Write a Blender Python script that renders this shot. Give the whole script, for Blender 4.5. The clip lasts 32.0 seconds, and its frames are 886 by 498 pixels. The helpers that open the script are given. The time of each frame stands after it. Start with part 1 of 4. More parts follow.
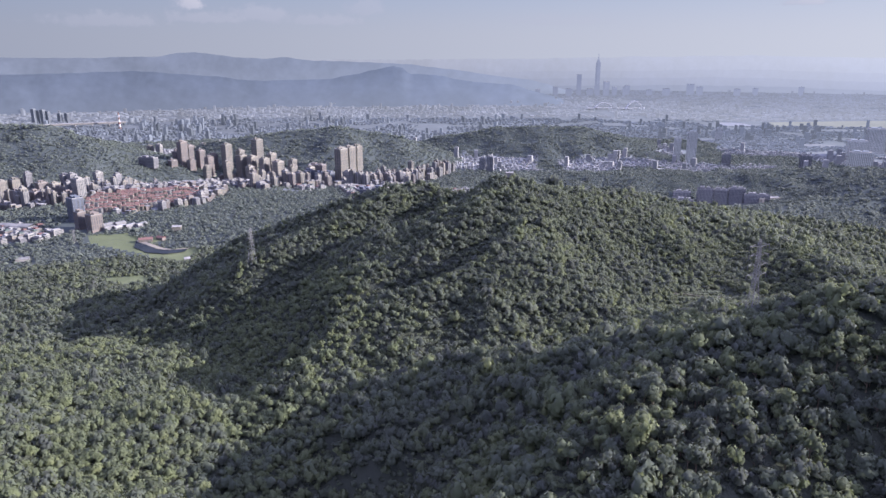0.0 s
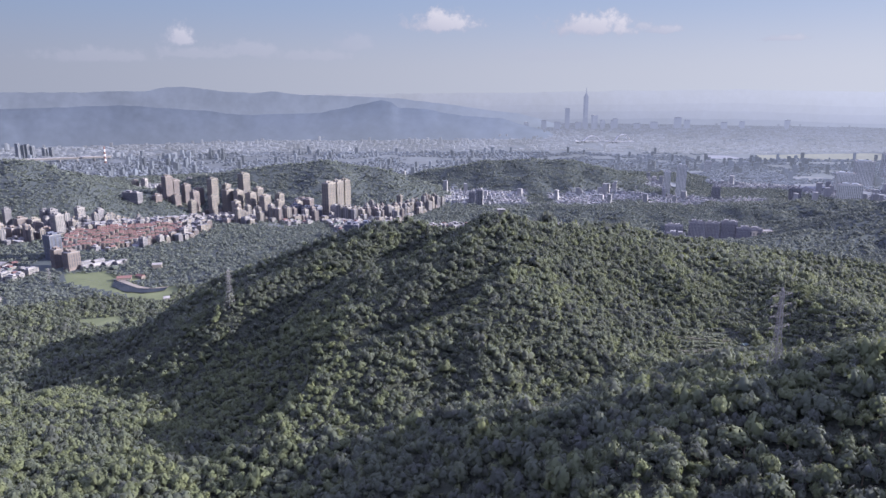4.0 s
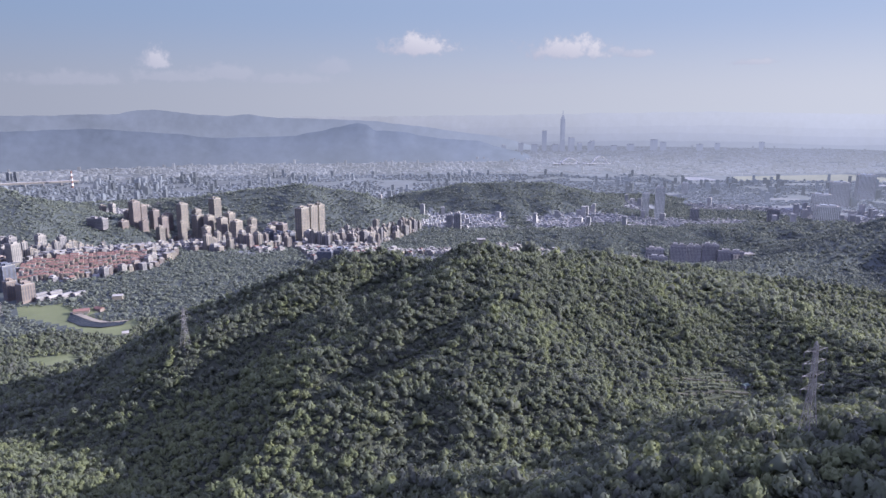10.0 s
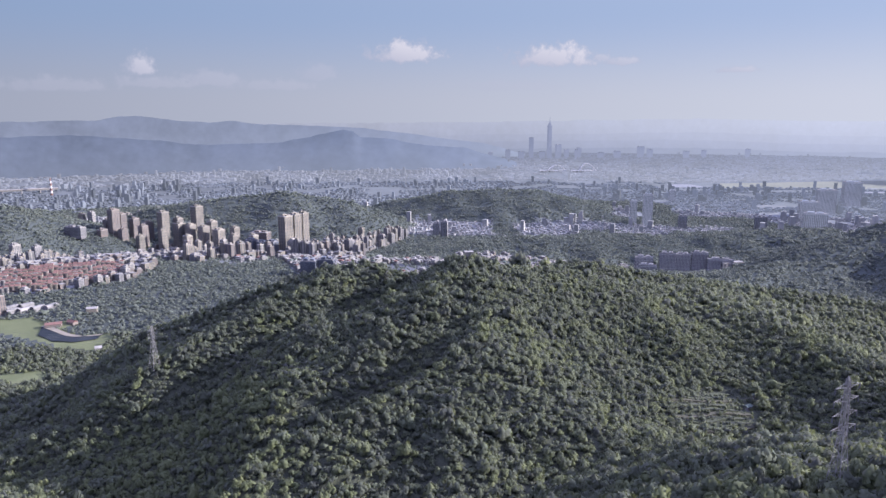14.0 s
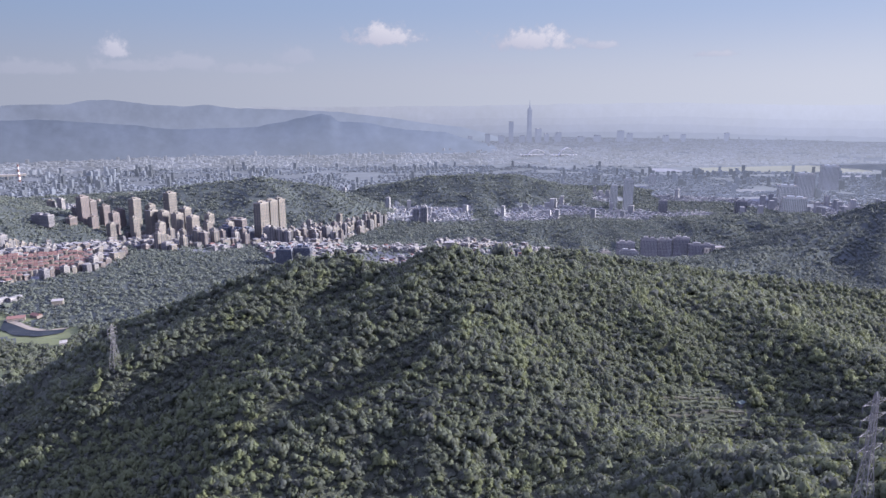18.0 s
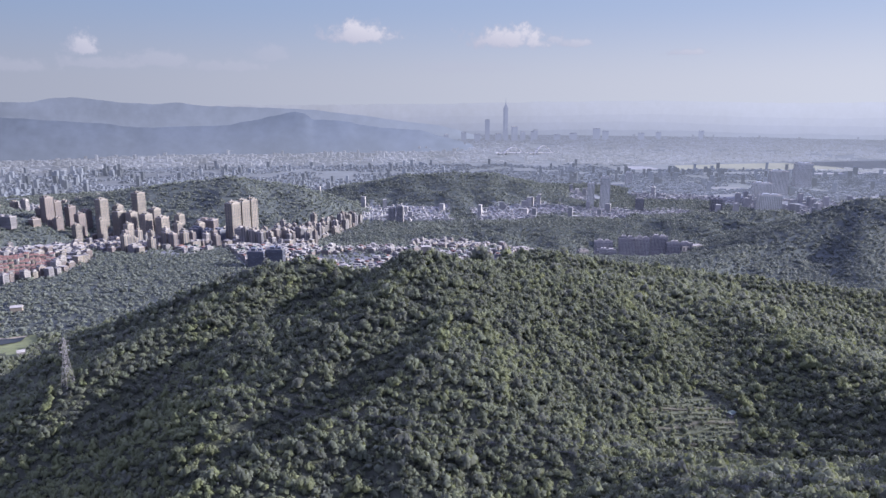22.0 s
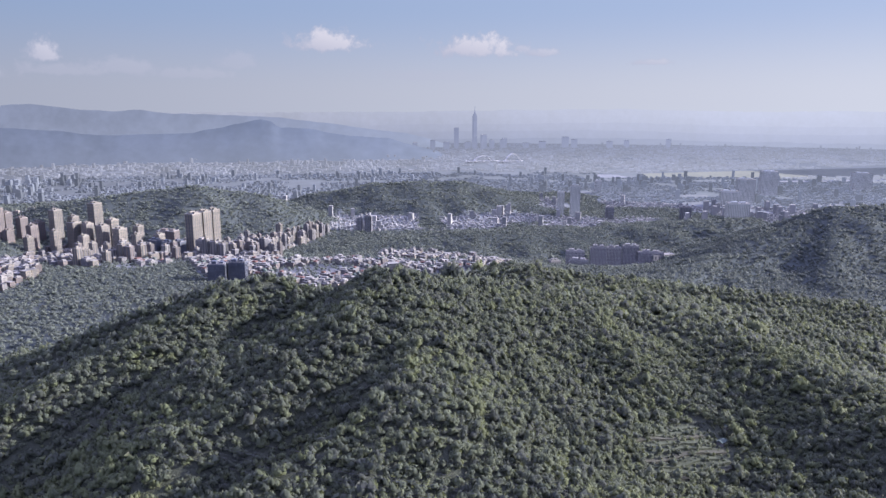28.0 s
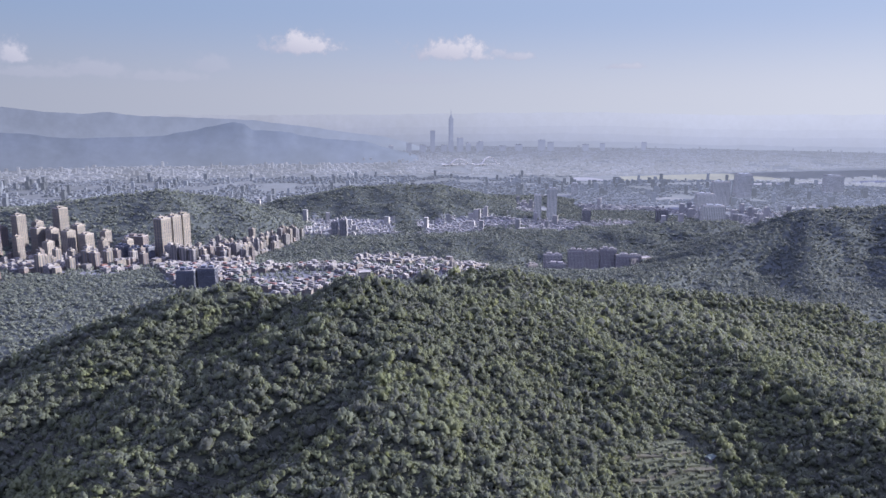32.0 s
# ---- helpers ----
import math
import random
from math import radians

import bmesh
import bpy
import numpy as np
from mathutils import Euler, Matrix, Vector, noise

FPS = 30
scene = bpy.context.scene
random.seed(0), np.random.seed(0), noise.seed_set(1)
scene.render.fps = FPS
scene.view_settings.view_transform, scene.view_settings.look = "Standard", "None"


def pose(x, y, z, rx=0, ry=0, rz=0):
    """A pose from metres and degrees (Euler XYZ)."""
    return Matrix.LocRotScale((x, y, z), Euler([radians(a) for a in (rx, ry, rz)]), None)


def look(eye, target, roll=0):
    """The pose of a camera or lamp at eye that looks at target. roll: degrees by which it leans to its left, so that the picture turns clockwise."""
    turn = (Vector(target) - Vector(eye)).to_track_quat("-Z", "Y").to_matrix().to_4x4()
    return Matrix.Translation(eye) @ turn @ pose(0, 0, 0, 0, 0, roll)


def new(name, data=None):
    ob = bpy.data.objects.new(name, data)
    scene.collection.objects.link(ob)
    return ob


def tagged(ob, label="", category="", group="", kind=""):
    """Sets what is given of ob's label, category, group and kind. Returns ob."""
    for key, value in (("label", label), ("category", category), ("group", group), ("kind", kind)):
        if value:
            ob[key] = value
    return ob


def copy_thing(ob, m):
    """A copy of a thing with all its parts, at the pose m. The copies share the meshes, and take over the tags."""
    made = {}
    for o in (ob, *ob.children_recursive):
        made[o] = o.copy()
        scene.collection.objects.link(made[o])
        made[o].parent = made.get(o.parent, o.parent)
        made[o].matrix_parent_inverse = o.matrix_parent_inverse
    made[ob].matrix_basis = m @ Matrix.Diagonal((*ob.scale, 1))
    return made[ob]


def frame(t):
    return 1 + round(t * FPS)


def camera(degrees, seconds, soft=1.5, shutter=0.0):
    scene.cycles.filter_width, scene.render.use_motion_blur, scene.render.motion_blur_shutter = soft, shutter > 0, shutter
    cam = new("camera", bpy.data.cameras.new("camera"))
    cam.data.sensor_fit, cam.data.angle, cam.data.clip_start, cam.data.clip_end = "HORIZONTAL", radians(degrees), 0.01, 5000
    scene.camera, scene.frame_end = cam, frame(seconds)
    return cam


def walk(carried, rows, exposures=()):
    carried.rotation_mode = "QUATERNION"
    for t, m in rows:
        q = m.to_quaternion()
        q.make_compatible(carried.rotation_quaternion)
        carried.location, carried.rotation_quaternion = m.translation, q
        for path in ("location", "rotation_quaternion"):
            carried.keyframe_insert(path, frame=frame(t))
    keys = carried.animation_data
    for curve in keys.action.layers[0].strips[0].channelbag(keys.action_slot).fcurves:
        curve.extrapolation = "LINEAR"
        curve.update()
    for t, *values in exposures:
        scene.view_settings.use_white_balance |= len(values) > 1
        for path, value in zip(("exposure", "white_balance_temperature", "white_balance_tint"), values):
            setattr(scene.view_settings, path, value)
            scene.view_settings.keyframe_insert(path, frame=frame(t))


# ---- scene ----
cam = camera(65.45, 32.0, soft=1.5)
# seconds, east, north, up, yaw, pitch, roll of the drone
PATH = [
    (0.0, -0.15, -0.06, 0.09, -0.000, -15.616, -0.001),
    (0.5, -0.18, 4.89, -0.10, 0.015, -15.383, 0.006),
    (1.0, -0.17, 9.83, -0.28, -0.012, -15.140, 0.014),
    (1.5, -0.13, 14.75, -0.44, -0.106, -14.855, 0.021),
    (2.0, -0.05, 19.66, -0.60, -0.268, -14.510, 0.028),
    (2.5, 0.05, 24.55, -0.74, -0.438, -14.148, 0.035),
    (3.0, 0.18, 29.43, -0.86, -0.592, -13.782, 0.042),
    (3.5, 0.33, 34.28, -0.98, -0.745, -13.374, 0.049),
    (4.0, 0.50, 39.12, -1.09, -0.905, -12.938, 0.057),
    (4.5, 0.70, 43.94, -1.19, -1.084, -12.535, 0.067),
    (6.5, 1.65, 62.99, -1.51, -1.526, -12.050, 0.109),
    (7.0, 1.93, 67.69, -1.58, -1.740, -11.884, 0.120),
    (7.5, 2.21, 72.37, -1.63, -2.058, -11.738, 0.130),
    (8.0, 2.51, 77.02, -1.69, -2.229, -11.599, 0.141),
    (8.5, 2.82, 81.65, -1.74, -2.324, -11.486, 0.151),
    (9.0, 3.13, 86.25, -1.78, -2.501, -11.392, 0.162),
    (9.5, 3.45, 90.82, -1.82, -2.659, -11.265, 0.148),
    (10.0, 3.78, 95.36, -1.86, -2.786, -11.130, 0.135),
    (10.5, 4.12, 99.88, -1.90, -2.983, -11.013, 0.122),
    (11.0, 4.46, 104.36, -1.94, -3.179, -10.895, 0.109),
    (11.5, 4.80, 108.82, -1.97, -3.281, -10.777, 0.096),
    (12.0, 5.15, 113.25, -2.00, -3.365, -10.667, 0.083),
    (12.5, 5.50, 117.64, -2.04, -3.476, -10.600, 0.070),
    (13.0, 5.86, 122.01, -2.07, -3.567, -10.585, 0.056),
    (13.5, 6.21, 126.35, -2.11, -3.689, -10.587, 0.056),
    (14.0, 6.58, 130.65, -2.14, -3.879, -10.588, 0.056),
    (14.5, 6.94, 134.93, -2.18, -4.049, -10.589, 0.055),
    (16.5, 8.43, 151.72, -2.36, -4.981, -11.012, 0.054),
    (17.0, 8.81, 155.84, -2.41, -5.227, -11.369, 0.054),
    (17.5, 9.19, 159.93, -2.47, -5.413, -11.691, 0.053),
    (18.0, 9.59, 163.98, -2.53, -5.574, -11.872, 0.053),
    (18.5, 9.98, 168.01, -2.60, -5.780, -11.916, 0.053),
    (19.0, 10.38, 172.01, -2.67, -6.043, -11.936, 0.052),
    (19.5, 10.79, 175.98, -2.75, -6.337, -11.974, 0.050),
    (20.0, 11.21, 179.92, -2.83, -6.595, -11.985, 0.047),
    (20.5, 11.64, 183.83, -2.92, -6.811, -11.969, 0.044),
    (21.0, 12.08, 187.71, -3.02, -7.053, -11.972, 0.041),
    (21.5, 12.52, 191.56, -3.13, -7.310, -12.010, 0.039),
    (22.0, 12.99, 195.39, -3.24, -7.549, -12.039, 0.036),
    (22.5, 13.46, 199.18, -3.36, -7.763, -12.024, 0.033),
    (23.0, 13.95, 202.95, -3.49, -7.954, -12.006, 0.031),
    (23.5, 14.46, 206.70, -3.63, -8.142, -11.982, 0.016),
    (24.0, 14.99, 210.42, -3.78, -8.349, -11.920, 0.001),
    (24.5, 15.53, 214.11, -3.94, -8.581, -11.843, -0.013),
    (26.5, 17.96, 228.66, -4.66, -9.474, -11.599, -0.071),
    (27.0, 18.63, 232.24, -4.87, -9.661, -11.538, -0.086),
    (27.5, 19.34, 235.80, -5.09, -9.874, -11.459, -0.100),
    (28.0, 20.09, 239.35, -5.32, -10.089, -11.374, -0.115),
    (28.5, 20.87, 242.87, -5.56, -10.297, -11.275, -0.124),
    (29.0, 21.69, 246.38, -5.81, -10.521, -11.187, -0.133),
    (29.5, 22.55, 249.88, -6.07, -10.796, -11.134, -0.142),
    (30.0, 23.46, 253.36, -6.35, -11.088, -11.115, -0.151),
    (30.5, 24.41, 256.83, -6.64, -11.337, -11.114, -0.159),
    (31.0, 25.42, 260.28, -6.94, -11.558, -11.113, -0.168),
    (31.5, 26.47, 263.73, -7.25, -11.779, -11.111, -0.177),
    (32.0, 27.59, 267.16, -7.58, -12.008, -11.110, -0.186),
]
walk(cam, [(t, pose(x, y, z, 90 + pitch, roll, yaw)) for t, x, y, z, yaw, pitch, roll in PATH], [(0, 1.58, 6200, 19), (32, 1.58, 6200, 19)])

# ---- world, sun, exposure ----
SUN_AZ, SUN_EL = 93.0, 22.0      # degrees to the right of north, above the horizon
world = bpy.data.worlds.new("hazy_sky")
scene.world = world
world.use_nodes = True
wt = world.node_tree
wt.nodes.clear()


class Nodes:
    """Short-hand for building a node tree."""

    def __init__(self, tree):
        self.t = tree

    def add(self, kind, **values):
        n = self.t.nodes.new(kind)
        for k, v in values.items():
            if k == "op":
                n.operation = v
            elif k == "clamp":
                n.use_clamp = v
            elif k == "blend":
                n.blend_type = v
            elif k == "mode":
                n.data_type = v
        return n

    def put(self, socket, v):
        if isinstance(v, bpy.types.NodeSocket):
            self.t.links.new(v, socket)
        else:
            socket.default_value = v

    def math(self, op, a, b=0.0, c=None, clamp=False):
        n = self.add("ShaderNodeMath", op=op, clamp=clamp)
        self.put(n.inputs[0], a)
        self.put(n.inputs[1], b)
        if c is not None:
            self.put(n.inputs[2], c)
        return n.outputs[0]

    def mix(self, fac, a, b):
        n = self.add("ShaderNodeMix", mode="RGBA")
        self.put(n.inputs[0], fac)
        self.put(n.inputs[6], a)
        self.put(n.inputs[7], b)
        return n.outputs[2]

    def noise(self, vec, scale, detail=4.0, rough=0.55):
        n = self.add("ShaderNodeTexNoise")
        if vec is not None:
            self.put(n.inputs["Vector"], vec)
        n.inputs["Scale"].default_value = scale
        n.inputs["Detail"].default_value = detail
        n.inputs["Roughness"].default_value = rough
        return n.outputs["Fac"]

    def ramp(self, fac, lo, hi):
        n = self.add("ShaderNodeMapRange")
        self.put(n.inputs[0], fac)
        n.inputs[1].default_value, n.inputs[2].default_value = lo, hi
        return n.outputs[0]


def sky():
    g = Nodes(wt)
    tex = g.add("ShaderNodeTexSky")
    tex.sky_type, tex.sun_disc = "NISHITA", False
    tex.sun_elevation, tex.sun_rotation = radians(SUN_EL), radians(SUN_AZ)
    tex.air_density, tex.dust_density, tex.ozone_density = 1.6, 0.4, 3.0
    co = g.add("ShaderNodeTexCoord").outputs["Generated"]
    sep = g.add("ShaderNodeSeparateXYZ")
    g.put(sep.inputs[0], co)
    x, y, z = sep.outputs
    el = g.math("MULTIPLY", g.math("ARCSINE", z), 57.2958)
    az = g.math("MULTIPLY", g.math("ARCTAN2", x, y), 57.2958)
    # moist haze: pale at the horizon, blue above, clearing to the open sky; paler towards the sun
    up = g.math("MAXIMUM", el, 0.0)
    side = g.ramp(az, -40.0, 60.0)
    pale = g.mix(side, HAZE_LEFT, HAZE_RIGHT)
    blue = g.mix(side, BLUE_LEFT, BLUE_RIGHT)
    rise = g.add("ShaderNodeMapRange")
    rise.interpolation_type = "SMOOTHSTEP"
    g.put(rise.inputs[0], up)
    rise.inputs[1].default_value, rise.inputs[2].default_value = 1.0, 8.5
    hazy = g.mix(rise.outputs[0], pale, blue)
    # higher up the haze whitens the open sky, and glows about the sun
    veil = g.mix(0.7, tex.outputs[0], ZENITH)
    base = g.mix(g.ramp(up, 45.0, 10.0), veil, hazy)
    towards = g.add("ShaderNodeVectorMath", op="DOT_PRODUCT")
    g.put(towards.inputs[0], co)
    towards.inputs[1].default_value = (math.sin(radians(SUN_AZ)) * math.cos(radians(SUN_EL)), math.cos(radians(SUN_AZ)) * math.cos(radians(SUN_EL)), math.sin(radians(SUN_EL)))
    near_sun = g.math("POWER", g.math("MAXIMUM", towards.outputs["Value"], 0.0), 70.0)
    glow = g.add("ShaderNodeMix", mode="RGBA", blend="ADD")
    g.put(glow.inputs[0], near_sun)
    g.put(glow.inputs[6], base)
    glow.inputs[7].default_value = (7.0, 6.8, 6.3, 1)
    base = glow.outputs[2]
    # fair-weather cumulus: azimuth, elevation, half width, half height, density
    puff = g.noise(co, 46.0, 6.0, 0.62)
    fine = g.noise(co, 150.0, 4.0, 0.6)
    total, lit = 0.0, 0.0
    for ca, ce, w, h, d in CLOUDS:
        u = g.math("DIVIDE", g.math("SUBTRACT", az, ca), w)
        v = g.math("DIVIDE", g.math("SUBTRACT", el, ce), h)
        v2 = g.math("MAXIMUM", v, g.math("MULTIPLY", v, -2.2))   # flat base
        r = g.math("SQRT", g.math("ADD", g.math("MULTIPLY", u, u), g.math("MULTIPLY", v2, v2)))
        r = g.math("ADD", r, g.math("MULTIPLY", g.math("SUBTRACT", puff, 0.5), -2.1))
        r = g.math("ADD", r, g.math("MULTIPLY", g.math("SUBTRACT", fine, 0.5), -0.65))
        m = g.add("ShaderNodeMapRange")
        m.interpolation_type = "SMOOTHSTEP"
        g.put(m.inputs[0], r)
        m.inputs[1].default_value, m.inputs[2].default_value = 1.2, 0.45
        m.inputs[3].default_value, m.inputs[4].default_value = 0.0, d
        total = g.math("MAXIMUM", total, m.outputs[0])
        s = g.math("ADD", g.math("MULTIPLY", v, 0.45), g.math("MULTIPLY", u, 0.25))
        lit = g.math("MAXIMUM", lit, g.math("MULTIPLY", m.outputs[0], g.math("ADD", 0.45, s, clamp=True)))
    cloud = g.mix(lit, CLOUD_DIM, CLOUD_LIT)
    col = g.mix(total, base, cloud)
    bg = g.add("ShaderNodeBackground")
    g.put(bg.inputs[0], col)
    bg.inputs[1].default_value = SKY_STRENGTH
    out = g.add("ShaderNodeOutputWorld")
    g.put(out.inputs[0], bg.outputs[0])


SKY_STRENGTH = 0.1
HAZE_LEFT, HAZE_RIGHT = (1.08, 1.21, 1.44, 1), (2.33, 2.50, 2.67, 1)
BLUE_LEFT, BLUE_RIGHT = (0.83, 1.18, 1.69, 1), (1.53, 1.93, 2.55, 1)
ZENITH = (6.5, 6.5, 10.6, 1)
CLOUD_DIM, CLOUD_LIT = (1.55, 1.64, 1.95, 1), (2.60, 2.60, 2.70, 1)
CLOUDS = [(0.9, 5.1, 3.2, 1.25, 1.0), (12.8, 4.7, 3.6, 1.25, 0.97), (16.3, 4.75, 0.9, 0.4, 0.6), (-19.2, 3.7, 1.2, 1.2, 0.8), (18.1, 4.4, 1.5, 0.5, 0.65), (26.5, 3.6, 1.6, 0.35, 0.6),
          (-6.1, 3.5, 1.7, 1.1, 0.3), (-14.3, 3.0, 3.0, 0.9, 0.36), (-18.0, 2.7, 3.6, 0.7, 0.34), (-9.5, 2.6, 3.8, 0.6, 0.3), (-25.0, 2.4, 4.0, 0.8, 0.3), (9.0, 2.6, 4.0, 0.7, 0.2)]
sky()

sun = new("sun", bpy.data.lights.new("sun", "SUN"))
sun.data.energy, sun.data.angle, sun.data.color = 5.0, radians(0.6), (1.0, 0.93, 0.84)
sun.matrix_world = look((math.sin(radians(SUN_AZ)) * math.cos(radians(SUN_EL)) * 900, math.cos(radians(SUN_AZ)) * math.cos(radians(SUN_EL)) * 900,
                         math.sin(radians(SUN_EL)) * 900), (0, 0, 0))

# ---- materials ----


def material(name, low, high, scale=0.1, rough=0.9, bump=0.0, fine=1.5, island=0.0, shiny=0.25, sheen=0.0, metal=0.0, piece=0.0):
    """Two-scale mottled surface between two colours; island and piece spread the tone of joined or single pieces."""
    m = bpy.data.materials.new(name)
    m.use_nodes = True
    t = m.node_tree
    g = Nodes(t)
    p = t.nodes["Principled BSDF"]
    co = g.add("ShaderNodeNewGeometry")
    pos = co.outputs["Position"]
    f = g.math("ADD", g.math("MULTIPLY", g.noise(pos, scale, 3.0), 0.6), g.math("MULTIPLY", g.noise(pos, fine, 3.0), 0.4))
    f = g.ramp(f, 0.32, 0.68)
    if island:
        f = g.math("ADD", f, g.math("MULTIPLY", g.math("SUBTRACT", co.outputs["Random Per Island"], 0.5), island), clamp=True)
    if piece:
        info = g.add("ShaderNodeObjectInfo")
        f = g.math("ADD", f, g.math("MULTIPLY", g.math("SUBTRACT", info.outputs["Random"], 0.5), piece), clamp=True)
    g.put(p.inputs["Base Color"], g.mix(f, (*low, 1), (*high, 1)))
    p.inputs["Roughness"].default_value = rough
    p.inputs["Specular IOR Level"].default_value = shiny
    p.inputs["Metallic"].default_value = metal
    if sheen:
        p.inputs["Sheen Weight"].default_value = sheen
        p.inputs["Sheen Roughness"].default_value = 0.5
    if bump:
        b = g.add("ShaderNodeBump")
        b.inputs["Strength"].default_value = bump
        b.inputs["Distance"].default_value = 1.0
        g.put(b.inputs["Height"], g.noise(pos, fine * 1.5, 4.0))
        g.put(p.inputs["Normal"], b.outputs[0])
    return m


def leafy(name, low, mid, high, through_low, scale=0.05, fine=0.8, sheen=0.08):
    """Foliage: every tree has a tone of its own, its leaves are mottled, and light comes through them."""
    m = bpy.data.materials.new(name)
    m.use_nodes = True
    t = m.node_tree
    g = Nodes(t)
    p = t.nodes["Principled BSDF"]
    geo = g.add("ShaderNodeNewGeometry")
    pos = geo.outputs["Position"]
    own = g.add("ShaderNodeAttribute")
    own.attribute_name = "tone"
    f = g.math("MULTIPLY", own.outputs["Fac"], 0.62)
    f = g.math("ADD", f, g.math("MULTIPLY", g.ramp(g.noise(pos, scale, 3.0), 0.3, 0.7), 0.34))
    f = g.math("ADD", f, g.math("MULTIPLY", g.math("SUBTRACT", g.noise(pos, fine, 3.0), 0.5), 0.35))
    f = g.math("ADD", f, g.math("MULTIPLY", g.math("SUBTRACT", geo.outputs["Random Per Island"], 0.5), 0.16), clamp=True)
    c = g.mix(g.ramp(f, 0.1, 0.52), (*low, 1), (*mid, 1))
    c = g.mix(g.ramp(f, 0.62, 0.98), c, (*high, 1))
    g.put(p.inputs["Base Color"], c)
    p.inputs["Roughness"].default_value = 0.8
    p.inputs["Specular IOR Level"].default_value = 0.12
    p.inputs["Sheen Weight"].default_value = sheen
    p.inputs["Sheen Roughness"].default_value = 0.5
    thin = g.add("ShaderNodeBsdfTranslucent")
    thin.inputs[0].default_value = (*through_low, 1)
    both = g.add("ShaderNodeMixShader")
    both.inputs[0].default_value = 0.33
    t.links.new(p.outputs[0], both.inputs[1])
    t.links.new(thin.outputs[0], both.inputs[2])
    t.links.new(both.outputs[0], t.nodes["Material Output"].inputs[0])
    return m


M_LEAF = leafy("broadleaf_foliage", (0.058, 0.066, 0.063), (0.078, 0.094, 0.070), (0.115, 0.132, 0.064), (0.138, 0.163, 0.074), 0.03, 1.6)
M_FRESH = leafy("young_or_sunlit_foliage", (0.076, 0.092, 0.060), (0.099, 0.119, 0.066), (0.127, 0.143, 0.072), (0.145, 0.168, 0.080), 0.03, 1.6)
# air haze is mixed into these far leaf colours: greyer, bluer
M_LEAF2 = leafy("hazed_foliage", (0.074, 0.090, 0.080), (0.088, 0.106, 0.092), (0.103, 0.120, 0.099), (0.12, 0.14, 0.135), 0.012, 0.3)
# toned to go with the hazed leaf colours above
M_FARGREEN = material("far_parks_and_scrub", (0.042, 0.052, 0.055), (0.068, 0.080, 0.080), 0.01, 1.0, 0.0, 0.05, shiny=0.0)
M_SOIL = material("undergrowth", (0.036, 0.042, 0.036), (0.060, 0.068, 0.052), 0.06, 1.0, 0.8, 0.9, shiny=0.0)
M_BARK = material("bark", (0.08, 0.06, 0.045), (0.16, 0.13, 0.10), 0.8, 0.9, 0.3, 5.0)
M_STEEL = material("galvanised_steel", (0.13, 0.132, 0.14), (0.19, 0.192, 0.20), 0.5, 0.7, 0.0, 3.0, shiny=0.1)
M_CABLE = material("aluminium_cable", (0.10, 0.10, 0.11), (0.15, 0.15, 0.16), 0.5, 0.8, 0.0, 3.0, shiny=0.1)
M_LAWN = material("mown_grass", (0.076, 0.091, 0.052), (0.110, 0.126, 0.074), 0.02, 1.0, 0.2, 0.3, shiny=0.05)
M_TERRACE = material("terrace_grass", (0.032, 0.040, 0.028), (0.052, 0.062, 0.042), 0.2, 1.0, 0.3, 0.7)
M_EARTH = material("tilled_earth", (0.034, 0.037, 0.030), (0.054, 0.056, 0.044), 0.1, 1.0, 0.3, 0.9)
M_URBAN = material("streets_and_yards", (0.085, 0.095, 0.11), (0.14, 0.15, 0.17), 0.03, 1.0, 0.0, 0.2, shiny=0.05)
# ground tone lifted for the haze over the plain
M_PLAIN = material("hazed_city_plain", (0.095, 0.11, 0.116), (0.14, 0.156, 0.164), 0.012, 1.0, 0.0, 0.06)
M_WALLS = [material("beige_tile_wall", (0.110, 0.104, 0.093), (0.205, 0.190, 0.165), 0.03, 0.8, 0.0, 0.4, piece=0.6, island=0.6),
           material("grey_tile_wall", (0.09, 0.091, 0.10), (0.165, 0.166, 0.178), 0.03, 0.8, 0.0, 0.4, piece=0.6, island=0.6),
           material("white_rendered_wall", (0.13, 0.13, 0.131), (0.235, 0.232, 0.228), 0.03, 0.8, 0.0, 0.4, piece=0.6, island=0.6),
           material("pink_brick_wall", (0.095, 0.083, 0.080), (0.155, 0.135, 0.128), 0.03, 0.8, 0.0, 0.4, piece=0.6, island=0.6)]
M_GLASS = material("dark_window_glass", (0.030, 0.034, 0.044), (0.075, 0.08, 0.095), 0.05, 0.3, 0.0, 0.4, shiny=0.6)
M_CURTAIN = material("blue_curtain_wall", (0.050, 0.060, 0.085), (0.09, 0.105, 0.14), 0.05, 0.4, 0.0, 0.2, shiny=0.3)
M_ROOF = material("pale_flat_roof", (0.06, 0.063, 0.07), (0.215, 0.215, 0.215), 0.04, 0.95, 0.0, 0.3, island=0.9, piece=0.9)
M_RED = material("red_tile_roof", (0.085, 0.050, 0.047), (0.135, 0.080, 0.074), 0.05, 0.95, 0.0, 0.5, island=0.6, piece=0.7)
M_TEAL = material("teal_sheet_roof", (0.055, 0.075, 0.074), (0.085, 0.11, 0.106), 0.2, 0.95, 0.0, 1.0, shiny=0.03)
# walls paler than the near town's: haze put into their colour
M_FAR = material("hazed_city_wall", (0.16, 0.17, 0.176), (0.31, 0.313, 0.31), 0.01, 0.95, 0.0, 0.1, island=1.1, piece=0.8)
M_WATER = material("river_water", (0.15, 0.165, 0.18), (0.19, 0.205, 0.22), 0.02, 0.7, 0.0, 0.2, shiny=0.1)
